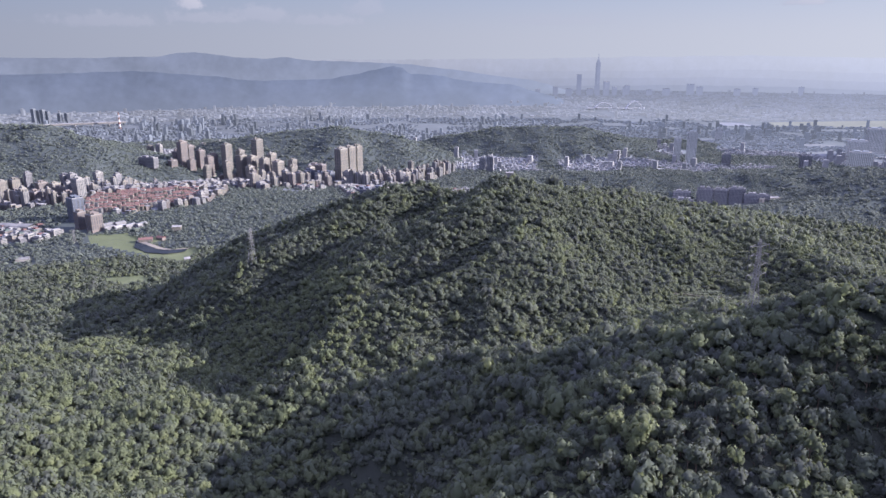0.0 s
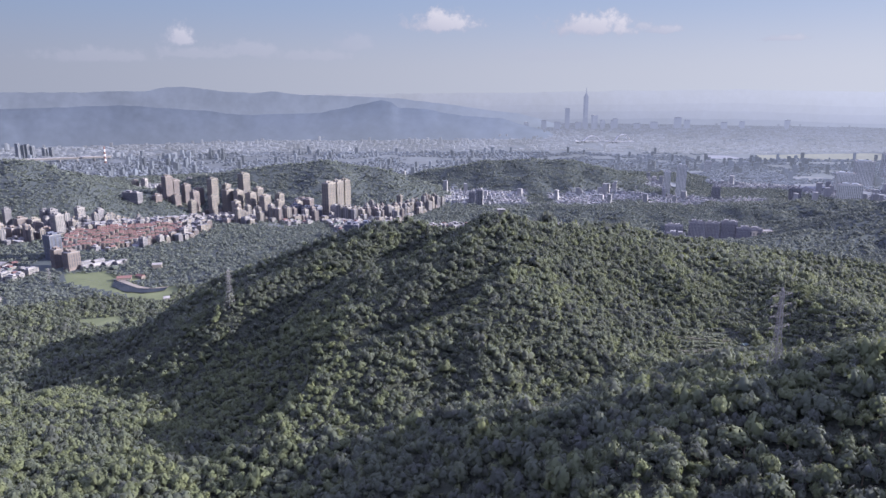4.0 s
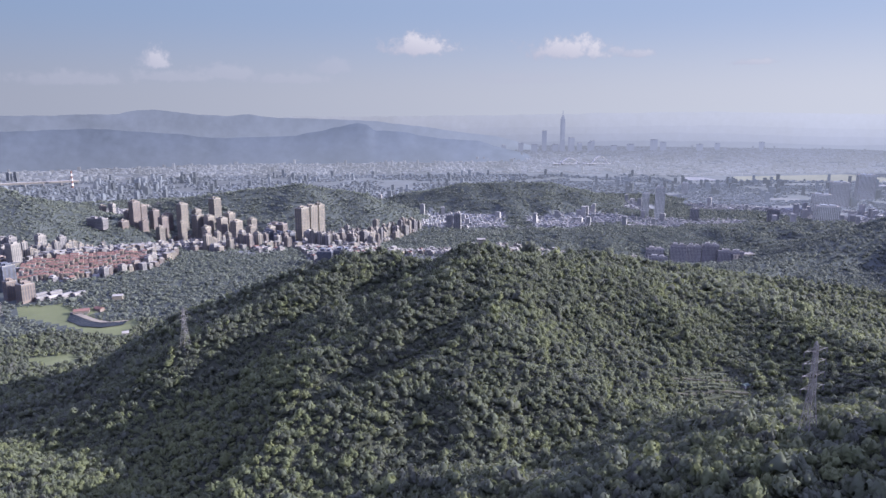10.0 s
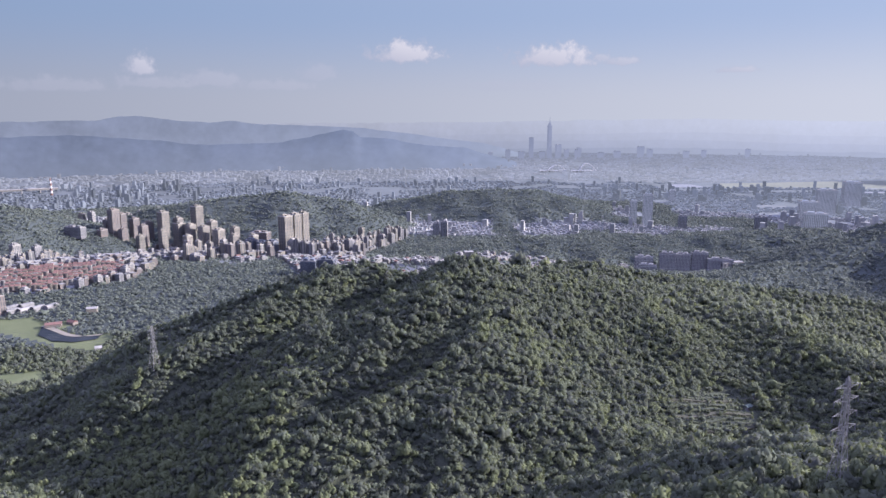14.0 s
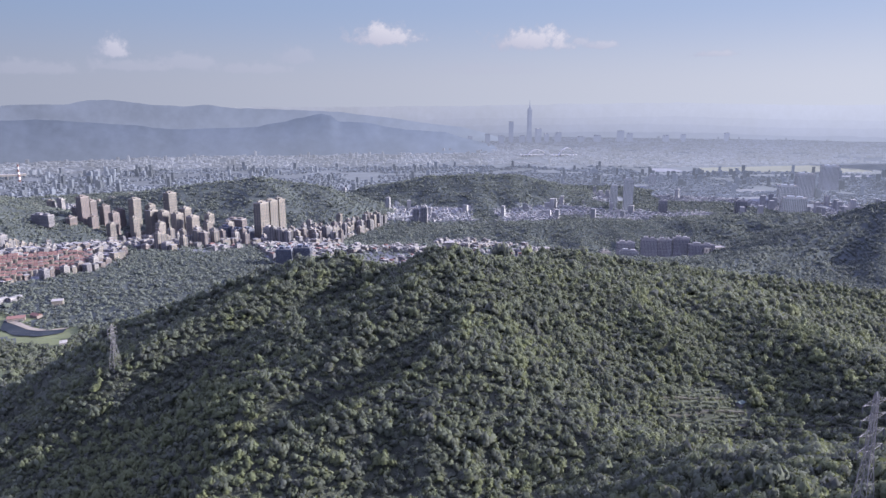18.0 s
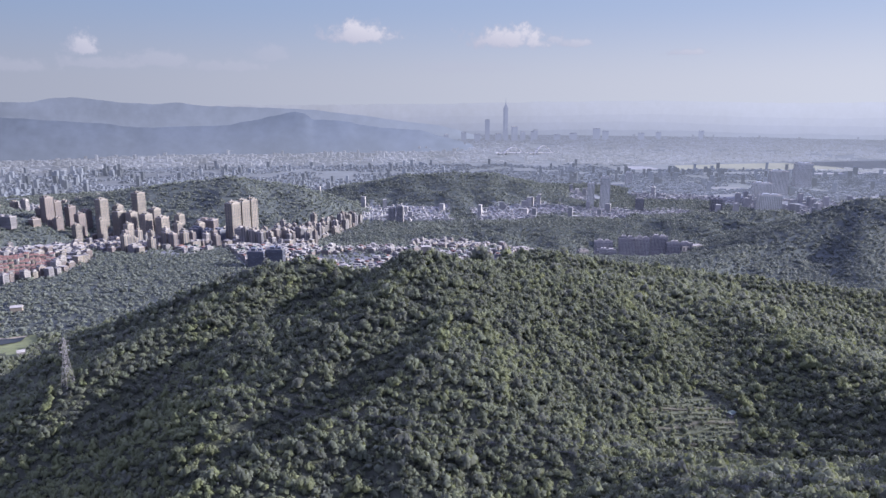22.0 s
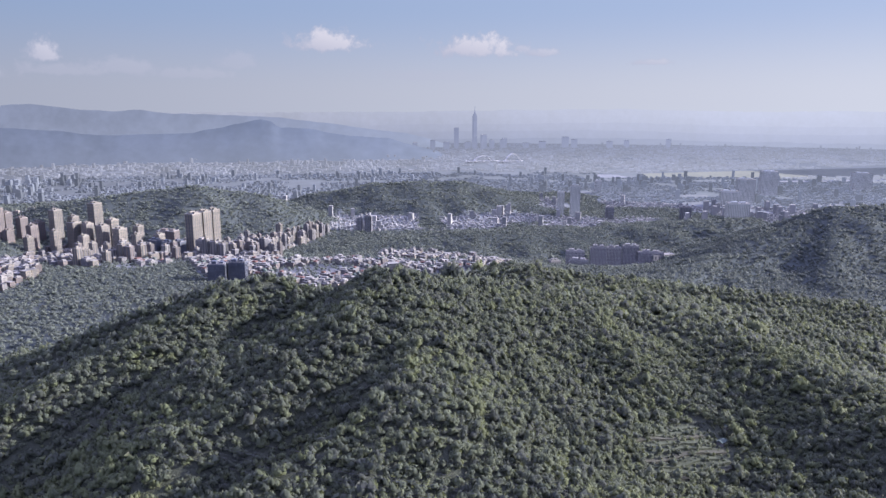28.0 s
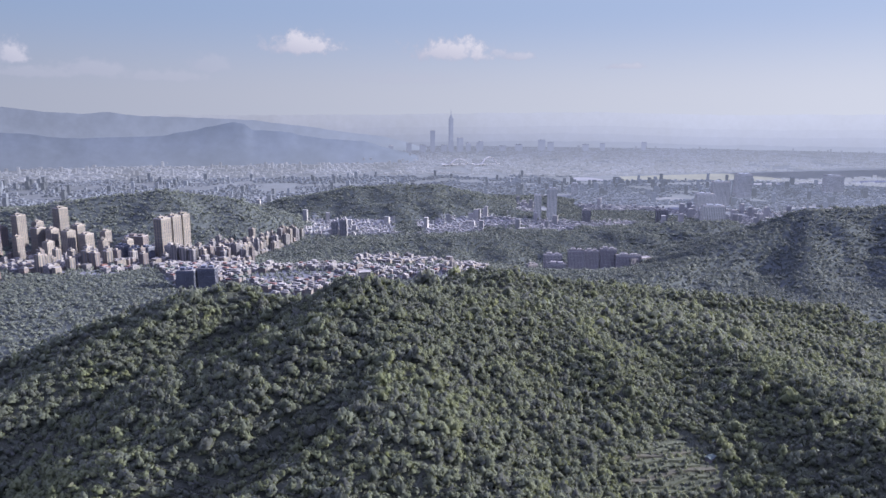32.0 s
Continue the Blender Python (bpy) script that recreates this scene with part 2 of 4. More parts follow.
M_POND = material("dark_pond_water", (0.018, 0.024, 0.032), (0.030, 0.036, 0.044), 0.02, 0.6, 0.0, 0.2, shiny=0.0)
# tower walls lightened in colour in place of the air's haze
M_HAZETOWER = material("hazed_tower_wall", (0.14, 0.148, 0.158), (0.21, 0.218, 0.228), 0.02, 0.8, 0.0, 0.2, shiny=0.1, piece=0.5)
M_SLAB = material("pale_grey_slab_wall", (0.21, 0.212, 0.215), (0.30, 0.302, 0.305), 0.03, 0.8, 0.0, 0.4, piece=0.4)
M_BRIDGE = material("white_painted_bridge", (0.33, 0.34, 0.36), (0.42, 0.43, 0.45), 0.02, 0.8, 0.0, 0.2, shiny=0.1)
M_BANK = material("pale_sandy_bank", (0.13, 0.12, 0.10), (0.20, 0.185, 0.16), 0.1, 1.0, 0.2, 0.8)
M_FLAT = material("riverside_grass", (0.125, 0.14, 0.115), (0.165, 0.18, 0.147), 0.01, 0.9, 0.0, 0.1)


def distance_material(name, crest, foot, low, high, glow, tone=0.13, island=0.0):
    """Far-off surface glowing with painted haze: paler at its foot, where the air is thickest."""
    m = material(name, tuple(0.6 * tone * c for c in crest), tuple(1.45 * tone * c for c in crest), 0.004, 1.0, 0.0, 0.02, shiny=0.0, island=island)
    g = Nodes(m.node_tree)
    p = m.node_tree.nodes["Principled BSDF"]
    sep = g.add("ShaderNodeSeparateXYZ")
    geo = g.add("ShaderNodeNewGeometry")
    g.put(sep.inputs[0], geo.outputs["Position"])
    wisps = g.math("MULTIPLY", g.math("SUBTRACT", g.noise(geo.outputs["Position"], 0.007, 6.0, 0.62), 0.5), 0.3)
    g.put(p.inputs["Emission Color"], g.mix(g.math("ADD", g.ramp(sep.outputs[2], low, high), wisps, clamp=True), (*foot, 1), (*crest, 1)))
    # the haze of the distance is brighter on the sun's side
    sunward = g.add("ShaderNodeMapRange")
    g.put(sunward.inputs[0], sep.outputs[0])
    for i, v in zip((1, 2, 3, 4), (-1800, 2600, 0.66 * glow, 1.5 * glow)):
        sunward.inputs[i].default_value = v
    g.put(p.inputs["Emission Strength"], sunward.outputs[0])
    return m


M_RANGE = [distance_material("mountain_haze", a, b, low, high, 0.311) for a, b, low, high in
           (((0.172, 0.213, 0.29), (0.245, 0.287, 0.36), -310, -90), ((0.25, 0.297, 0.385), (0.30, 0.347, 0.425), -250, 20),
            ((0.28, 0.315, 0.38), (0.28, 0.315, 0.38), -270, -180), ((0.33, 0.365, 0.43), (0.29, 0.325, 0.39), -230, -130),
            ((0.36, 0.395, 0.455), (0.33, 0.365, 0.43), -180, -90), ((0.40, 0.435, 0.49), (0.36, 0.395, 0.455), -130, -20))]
# city, plain and office surfaces glow only to paint in the haze before them
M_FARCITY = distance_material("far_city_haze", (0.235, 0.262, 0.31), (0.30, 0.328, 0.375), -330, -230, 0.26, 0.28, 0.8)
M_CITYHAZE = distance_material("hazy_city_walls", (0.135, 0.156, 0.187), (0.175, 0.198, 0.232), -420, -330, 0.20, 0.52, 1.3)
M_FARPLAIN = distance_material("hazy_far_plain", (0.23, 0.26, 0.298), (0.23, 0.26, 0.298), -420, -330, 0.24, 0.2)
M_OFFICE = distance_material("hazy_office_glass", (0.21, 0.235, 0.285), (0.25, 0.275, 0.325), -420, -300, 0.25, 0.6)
# skyline walls emit a pale blue that imitates air haze
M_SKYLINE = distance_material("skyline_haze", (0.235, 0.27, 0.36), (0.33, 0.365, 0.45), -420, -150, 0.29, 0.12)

# ---- meshes ----


def mesh_of(name, verts, faces, mat, smooth=False, normals=None):
    """A mesh out of arrays: verts (n, 3), faces (m, 3 or 4); mat may be a list with a fourth argument of indices."""
    me = bpy.data.meshes.new(name)
    verts, faces = np.asarray(verts, dtype=np.float32), np.asarray(faces, dtype=np.int32)
    n, k = faces.shape
    me.vertices.add(len(verts))
    me.vertices.foreach_set("co", verts.ravel())
    me.loops.add(n * k)
    me.loops.foreach_set("vertex_index", faces.ravel())
    me.polygons.add(n)
    me.polygons.foreach_set("loop_start", np.arange(0, n * k, k, dtype=np.int32))
    me.polygons.foreach_set("loop_total", np.full(n, k, dtype=np.int32))
    me.polygons.foreach_set("use_smooth", np.full(n, bool(smooth)))
    me.materials.append(mat)
    me.update(calc_edges=True)
    if normals is not None:      # soft outward shading of foliage
        me.polygons.foreach_set("use_smooth", np.ones(n, dtype=bool))
        q = me.attributes.new("custom_normal", "FLOAT_VECTOR", "POINT")
        q.data.foreach_set("vector", np.asarray(normals, dtype=np.float32).ravel())
    return me


def part_of(name, me, parent, label="", at=(0, 0, 0)):
    ob = new(name, me)
    ob.parent = parent
    ob.location = at
    return tagged(ob, label) if label else ob


def thing(name, label, category, group="", kind="", m=None):
    ob = new(name)
    if m is not None:
        ob.matrix_world = m
    return tagged(ob, label, category, group, kind)


BOX_F = np.array([(0, 3, 2, 1), (4, 5, 6, 7), (0, 1, 5, 4), (1, 2, 6, 5), (2, 3, 7, 6), (3, 0, 4, 7)])


def boxes(rows):
    """Corners and faces of many boxes: rows of x, y, z (base middle), width, depth, height, turn."""
    r = np.asarray(rows, dtype=float).reshape(-1, 7)
    sx = np.array([-1, 1, 1, -1, -1, 1, 1, -1]) * 0.5
    sy = np.array([-1, -1, 1, 1, -1, -1, 1, 1]) * 0.5
    sz = np.array([0, 0, 0, 0, 1, 1, 1, 1.0])
    lx, ly, lz = r[:, 3:4] * sx, r[:, 4:5] * sy, r[:, 5:6] * sz
    c, s = np.cos(r[:, 6:7]), np.sin(r[:, 6:7])
    v = np.stack([r[:, 0:1] + c * lx - s * ly, r[:, 1:2] + s * lx + c * ly, r[:, 2:3] + lz], -1).reshape(-1, 3)
    f = (BOX_F[None] + 8 * np.arange(len(r))[:, None, None]).reshape(-1, 4)
    return v, f


# ---- the land ----
CENTRE = np.array((10.0, 140.0, -4.0))
NEAR_LIMIT, SQUEEZE = 2600.0, 2100.0


def squeeze(p):
    """The far distance drawn in towards the middle of the flight, so that the land ends at the horizon; and its scale there."""
    p = np.asarray(p, dtype=float)
    d = p - CENTRE
    r = np.linalg.norm(d, axis=-1, keepdims=True)
    far = np.maximum(r - NEAR_LIMIT, 0)
    k = np.where(far > 0, (NEAR_LIMIT + SQUEEZE * (1 - np.exp(-far / SQUEEZE))) / np.maximum(r, 1), 1.0)
    return CENTRE + d * k, k[..., 0]


def lattice(i, j, seed):
    h = np.sin(i * 127.1 + j * 311.7 + seed * 74.7) * 43758.5453
    return h - np.floor(h)


def value_noise(x, y, seed=0):
    i, j = np.floor(x), np.floor(y)
    u, v = x - i, y - j
    u, v = u * u * (3 - 2 * u), v * v * (3 - 2 * v)
    a, b = lattice(i, j, seed), lattice(i + 1, j, seed)
    c, d = lattice(i, j + 1, seed), lattice(i + 1, j + 1, seed)
    return (a * (1 - u) + b * u) * (1 - v) + (c * (1 - u) + d * u) * v - 0.5


# crest lines: slope on the left and on the right of the line's direction, roundness, then points east, north, up
RIDGES = [
    (0.60, 0.60, 6, [(74, 803, -146), (28, 846, -170), (-35, 872, -157), (-130, 882, -184), (-213, 886, -217), (-300, 880, -272), (-400, 860, -335), (-470, 850, -372)]),
    (0.70, 0.60, 6, [(-60, 855, -168), (-130, 805, -190), (-210, 752, -218), (-290, 745, -270), (-370, 775, -325)]),
    (1.35, 0.60, 3, [(74, 803, -146), (36, 725, -163), (-16, 672, -186), (-90, 660, -213), (-159, 667, -248), (-243, 709, -294), (-330, 760, -340)]),
    (0.55, 0.42, 22, [(74, 803, -146), (215, 830, -172), (351, 900, -205), (450, 940, -226), (620, 990, -262)]),
    (0.50, 1.15, 5, [(84, 790, -152), (84, 715, -169), (68, 650, -177), (34, 565, -202), (2, 515, -245), (-30, 485, -285)]),
    (0.50, 1.30, 4, [(68, 650, -177), (30, 612, -188), (-4, 590, -197), (-36, 575, -202), (-66, 560, -211), (-86, 545, -215), (-130, 525, -255)]),
    (0.50, 0.85, 8, [(150, 812, -163), (165, 700, -196), (150, 600, -240), (110, 520, -284)]),
    (0.50, 0.85, 8, [(245, 845, -180), (250, 760, -206), (225, 670, -236), (190, 600, -268)]),
    (0.40, 0.40, 24, [(351, 900, -205), (395, 720, -208), (440, 560, -224), (520, 400, -215)]),
    (0.70, 0.50, 8, [(360, 270, -82), (213, 320, -117), (183, 325, -131), (138, 338, -145), (72, 393, -182), (6, 425, -217), (-53, 440, -250), (-114, 450, -300)]),
    (0.42, 0.85, 5, [(150, 333, -139), (105, 312, -150), (78, 292, -164), (50, 268, -184), (20, 240, -212)]),
    (0.50, 0.66, 8, [(213, 320, -117), (150, 280, -152), (95, 240, -185), (40, 190, -240)]),
    (0.24, 0.24, 30, [(-300, 150, -140), (-330, 330, -222), (-420, 600, -292), (-520, 900, -345), (-620, 1100, -360)]),
    (0.34, 0.34, 14, [(-345, 380, -236), (-270, 420, -276), (-200, 470, -318)]),
    (0.34, 0.34, 14, [(-420, 600, -290), (-330, 640, -312), (-230, 660, -338)]),
    (0.40, 0.40, 16, [(291, 1100, -214), (493, 1130, -255), (719, 1080, -275), (1000, 1150, -310)]),
    (0.44, 0.44, 20, [(640, 1450, -335), (955, 1700, -335), (1200, 1780, -290), (1345, 1810, -254), (1560, 1800, -250), (2100, 1700, -230)]),
    (0.44, 0.44, 14, [(1345, 1810, -254), (1180, 1620, -320), (1050, 1450, -360)]),
    (0.44, 0.44, 14, [(1560, 1800, -250), (1420, 1560, -310), (1300, 1350, -350)]),
    (0.36, 0.36, 18, [(-1000, 3000, -360), (-760, 2900, -318), (-450, 2950, -288), (-250, 2950, -325), (-100, 2900, -395)]),
    (0.36, 0.36, 12, [(-450, 2950, -288), (-420, 2800, -350), (-400, 2720, -400)]),
    (0.36, 0.36, 12, [(-250, 2950, -325), (-180, 2780, -390)]),
    (0.30, 0.30, 30, [(47, 3450, -380), (250, 3450, -345), (480, 3400, -332), (700, 3450, -342), (860, 3500, -385)]),
    (0.36, 0.36, 20, [(-1900, 2650, -240), (-1450, 2500, -245), (-1300, 2450, -282), (-1080, 2480, -345)]),
    (0.36, 0.36, 12, [(-1450, 2500, -245), (-1300, 2300, -325)]),
    (0.20, 0.20, 30, [(40, 2180, -392), (450, 2330, -385), (900, 2430, -405), (1500, 2500, -395)]),
]


def hump(x, y, cx, cy, size):
    return np.exp(-((x - cx) ** 2 + (y - cy) ** 2) / (2 * size * size))


def base_height(x, y):
    r = np.hypot(x - 10, y - 140)
    near = np.clip((y - 850) / 500, 0, 1)
    far = np.clip((r - 1700) / 700, 0, 1)
    return (-348 - 20 * near * near * (3 - 2 * near) - 82 * far * far * (3 - 2 * far)
            + 34 * hump(x, y, -760, 1850, 300) - 30 * hump(x, y, 720, 2050, 220))


def height(x, y):
    """The bare ground's height, metres below the drone's first height."""
    x, y = np.asarray(x, dtype=float), np.asarray(y, dtype=float)
    r = np.hypot(x - 10, y - 140)
    rough = 24 * value_noise(x / 90, y / 90, 1) + 11 * value_noise(x / 38, y / 38, 2)
    base = base_height(x, y)
    total = np.exp(base / 6.0)
    for left, right, soft, line in RIDGES:
        best = np.full(x.shape, -9e3)
        for (ax, ay, az), (bx, by, bz) in zip(line, line[1:]):
            dx, dy = bx - ax, by - ay
            s = np.clip(((x - ax) * dx + (y - ay) * dy) / (dx * dx + dy * dy), 0, 1)
            ox, oy = x - ax - s * dx, y - ay - s * dy
            d = np.hypot(ox, oy)
            side = np.clip((dx * oy - dy * ox) / (np.hypot(dx, dy) * 12.0), -1, 1)
            slope = 0.5 * (left + right) + 0.5 * (left - right) * side
            fold = np.clip(d / 70, 0, 1)
            best = np.maximum(best, az + s * (bz - az) - slope * (np.sqrt(d * d + soft * soft) - soft) + rough * fold)
        total = total + np.exp(best / 6.0)
    return 6.0 * np.log(total) + 2.5 * value_noise(x / 21, y / 21, 3) * (r < 2600)


def inside(x, y, poly):
    hit = np.zeros(np.shape(x), dtype=bool)
    for (ax, ay), (bx, by) in zip(poly, poly[1:] + poly[:1]):
        cross = (ay > y) != (by > y)
        hit ^= cross & (x < (bx - ax) * (y - ay) / ((by - ay) or 1e-9) + ax)
    return hit


YARD = [(-835, 1400), (-725, 1400), (-645, 1455), (-700, 1472), (-760, 1470), (-795, 1510), (-835, 1510)]
TOWN_NEAR = [(-1040, 1290), (-863, 1322), (-815, 1345), (-786, 1388), (-845, 1398), (-860, 1440), (-1040, 1420)]
TOWN_LEFT = [(-1800, 1640), (-1010, 1620), (-900, 1650), (-850, 1600), (-830, 1535), (-720, 1545), (-590, 1625), (-560, 1760), (-700, 2020), (-1000, 2330), (-1800, 2400)]
TOWN_MID = [(-1250, 2720), (-1000, 2430), (-760, 2120), (-560, 1850), (-398, 1830), (-300, 1960), (-239, 1750), (-81, 1760), (-30, 1630), (58, 1640), (170, 1730), (456, 1750), (500, 1950),
            (433, 2050), (227, 2120), (123, 1950), (42, 2010), (-71, 1920), (-120, 2300), (-60, 2480), (40, 2740), (60, 2960), (-60, 2980), (-120, 2740), (-500, 2700), (-1150, 2900)]
BLOCK_RIGHT = [(660, 1960), (980, 1970), (980, 2080), (660, 2080)]
GOLF = [(-470, 1200), (-540, 1222), (-600, 1262), (-650, 1290), (-715, 1330), (-745, 1372), (-665, 1392), (-632, 1372), (-612, 1352), (-557, 1307), (-526, 1294), (-496, 1308), (-470, 1285)]
CLUB = [(-617, 1345), (-590, 1333), (-562, 1345), (-560, 1368), (-610, 1366)]
GOLF_SMALL = [(-505, 1040), (-560, 1072), (-555, 1095), (-510, 1108), (-480, 1080)]
FIELD = [(232, 618), (300, 632), (306, 672), (290, 680), (226, 645)]
PATCH = [(372, 728), (400, 720), (455, 738), (460, 760), (392, 756)]


def is_town(x, y):
    x, y = np.asarray(x, dtype=float), np.asarray(y, dtype=float)
    r = np.hypot(x - 10, y - 140)
    flat = height(x, y) - base_height(x, y) < 14
    plain = (r > 2650) & ((value_noise(x / 260, y / 260, 7) > np.where((x < -350) & (r < 4000), 0.04, -0.22)) & ((value_noise(x / 150, y / 150, 27) > -0.2) | (r > 3300) & (x > -350)) | (r > 3950))
    return (inside(x, y, TOWN_LEFT) | inside(x, y, TOWN_NEAR) | inside(x, y, TOWN_MID) | inside(x, y, BLOCK_RIGHT) | inside(x, y, YARD) | plain) & flat


def is_lawn(x, y):
    return inside(x, y, GOLF) | inside(x, y, CLUB) | inside(x, y, GOLF_SMALL) | inside(x, y, FIELD) | inside(x, y, PATCH)


def land():
    """One sheet out to the horizon, finer near the flight: rings about its middle."""
    radii = np.concatenate([np.arange(0, 1000, 9.0), np.arange(1000, 2600, 18.0), np.arange(2600, 5000, 50.0), np.geomspace(5000, 60000, 40)])
    ang = np.radians(np.concatenate([np.arange(-58, 58, 0.5), np.arange(58, 302, 4.0)]))
    rr, aa = np.meshgrid(radii, ang, indexing="ij")
    x, y = 10 + rr * np.sin(aa), 140 + rr * np.cos(aa)
    p = np.stack([x, y, height(x, y)], -1)
    v, _ = squeeze(p)
    n, k = rr.shape
    i, j = np.meshgrid(np.arange(n - 1), np.arange(k), indexing="ij")
    j2 = (j + 1) % k
    f = np.stack([i * k + j, (i + 1) * k + j, (i + 1) * k + j2, i * k + j2], -1).reshape(-1, 4)[:, ::-1]
    me = mesh_of("ground", v.reshape(-1, 3), f, M_SOIL, True)
    me.materials.append(M_URBAN)
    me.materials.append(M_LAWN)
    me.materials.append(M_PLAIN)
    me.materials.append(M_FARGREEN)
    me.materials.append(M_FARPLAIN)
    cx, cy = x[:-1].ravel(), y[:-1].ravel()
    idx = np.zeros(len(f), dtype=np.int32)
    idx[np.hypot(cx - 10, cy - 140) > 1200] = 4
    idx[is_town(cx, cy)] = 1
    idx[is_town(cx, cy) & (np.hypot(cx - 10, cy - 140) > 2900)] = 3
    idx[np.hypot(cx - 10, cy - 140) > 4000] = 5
    idx[inside(cx, cy, YARD)] = 4
    idx[is_lawn(cx, cy)] = 2
    idx[inside(cx, cy, FIELD) | inside(cx, cy, PATCH)] = 0
    me.polygons.foreach_set("material_index", idx)
    tagged(new("ground", me), "wooded hills and valley running out to a city plain", "ground", kind="structure")


land()

# ---- woods ----


OCTA_V = np.array([(1, 0, -0.25), (0, 1, -0.25), (-1, 0, -0.25), (0, -1, -0.25), (0, 0, 1.0)])
OCTA_F = np.array([(0, 1, 4), (1, 2, 4), (2, 3, 4), (3, 0, 4)])   # the underside is never seen


def crown(rng, clumps, sprays, leaf=1.0):
    """A leafy crown about 1 wide, its foot at 0: uneven clumps, each a shell of leaf sprays round a small dense heart."""
    vs, fs, ns, n = [], [], [], 0
    for c in range(clumps):
        a, q = rng.uniform(0, 6.28), math.sqrt(rng.uniform(0, 1)) * (0.50 if clumps > 3 else 0.34)
        h = rng.uniform(0.35, 1.0) * (1 - 0.5 * q) + 0.1
        mid = np.array((math.cos(a) * q, math.sin(a) * q, h))
        s = rng.uniform(0.34, 0.54) * (1.0 if clumps > 3 else 1.35)
        vs.append(OCTA_V * (s * 0.8 * rng.uniform(0.8, 1.2, (5, 1))) + mid)
        ns.append(OCTA_V)
        fs.append(OCTA_F + n)
        n += 5
        for k in range(sprays):
            d = rng.normal(0, 1, 3)
            d[2] = abs(d[2]) - 0.35
            d /= np.linalg.norm(d)
            o = mid + d * s * rng.uniform(0.80, 1.02) * np.array((1, 1, 0.9))
            out = d + rng.normal(0, 0.2, 3)
            out /= np.linalg.norm(out)
            u = np.cross(out, rng.normal(0, 1, 3))
            u /= np.linalg.norm(u) + 1e-6
            w = np.cross(out, u)
            z = s * rng.uniform(0.30, 0.50) * leaf
            vs.append(np.array([o - u * z - w * z * 0.5, o + u * z - w * z * 0.5, o + w * z * 1.1]))
            ns.append(vs[-1] - mid + 0.35 * (vs[-1] - np.array((0, 0, 0.3))) + rng.normal(0, 0.22 * s, 3))
            fs.append(np.array([[n, n + 1, n + 2]]))
            n += 3
    ns = np.concatenate(ns)
    return np.concatenate(vs), np.concatenate(fs), ns / np.linalg.norm(ns, axis=1, keepdims=True)


def forest(name, label, xs, ys, templates, mat, size, rng, tall=1.0, sink=0.0):
    """Many crowns joined into one mesh: the uncounted mass of a wood."""
    kind = rng.integers(0, len(templates), len(xs))
    allv, allf, alln, tones, n = [], [], [], [], 0
    zs = height(xs, ys)
    for k, (tv, tf, tn) in enumerate(templates):
        pick = np.nonzero(kind == k)[0]
        m = len(pick)
        if not m:
            continue
        a = rng.uniform(0, 6.28, m)[:, None]
        s = (size * np.exp(rng.normal(0, 0.26, m)))[:, None]
        h = s * tall * rng.uniform(0.85, 1.5, (m, 1))
        c, q = np.cos(a), np.sin(a)
        v = np.stack([xs[pick][:, None] + s * (c * tv[:, 0] - q * tv[:, 1]), ys[pick][:, None] + s * (q * tv[:, 0] + c * tv[:, 1]),
                      zs[pick][:, None] + h * (tv[:, 2] + sink) - 0.5], -1)
        allv.append(v.reshape(-1, 3))
        # leaves turn outwards from the crown and from the slope that it grows on
        px, py = xs[pick], ys[pick]
        hill = np.stack([height(px - 9, py) - height(px + 9, py), height(px, py - 9) - height(px, py + 9), np.full(m, 18.0)], -1)
        hill /= np.linalg.norm(hill, axis=1, keepdims=True)
        leafy_n = np.stack([c * tn[:, 0] - q * tn[:, 1], q * tn[:, 0] + c * tn[:, 1], np.broadcast_to(tn[:, 2], (m, len(tn)))], -1)
        leafy_n = 0.85 * leafy_n + 0.2 * hill[:, None, :]
        alln.append((leafy_n / np.linalg.norm(leafy_n, axis=2, keepdims=True)).reshape(-1, 3))
        allf.append((tf[None] + n + len(tv) * np.arange(m)[:, None, None]).reshape(-1, 3))
        n += m * len(tv)
        tones.append(np.repeat(rng.uniform(0, 1, m), len(tv)))
    v, _ = squeeze(np.concatenate(allv))
    me = mesh_of(name, v, np.concatenate(allf), mat, normals=np.concatenate(alln))
    own = me.attributes.new("tone", "FLOAT", "POINT")
    own.data.foreach_set("value", np.concatenate(tones).astype(np.float32))
    ob = new(name, me)
    return tagged(ob, label, "woods", kind="stuff")


def scatter(rng, step, r0, r1, a0=-50, a1=56):
    g = np.arange(-r1, r1, step)
    x, y = np.meshgrid(g, g)
    x = (x + rng.uniform(-0.48, 0.48, x.shape) * step).ravel() + 10
    y = (y + rng.uniform(-0.48, 0.48, y.shape) * step).ravel() + 140
    r, a = np.hypot(x - 10, y - 140), np.degrees(np.arctan2(x - 10, y - 40))
    ok = (r >= r0) & (r < r1) & (a > a0) & (a < a1)
    x, y = x[ok], y[ok]
    ok = ~is_town(x, y) & ~is_lawn(x, y)
    return x[ok], y[ok]


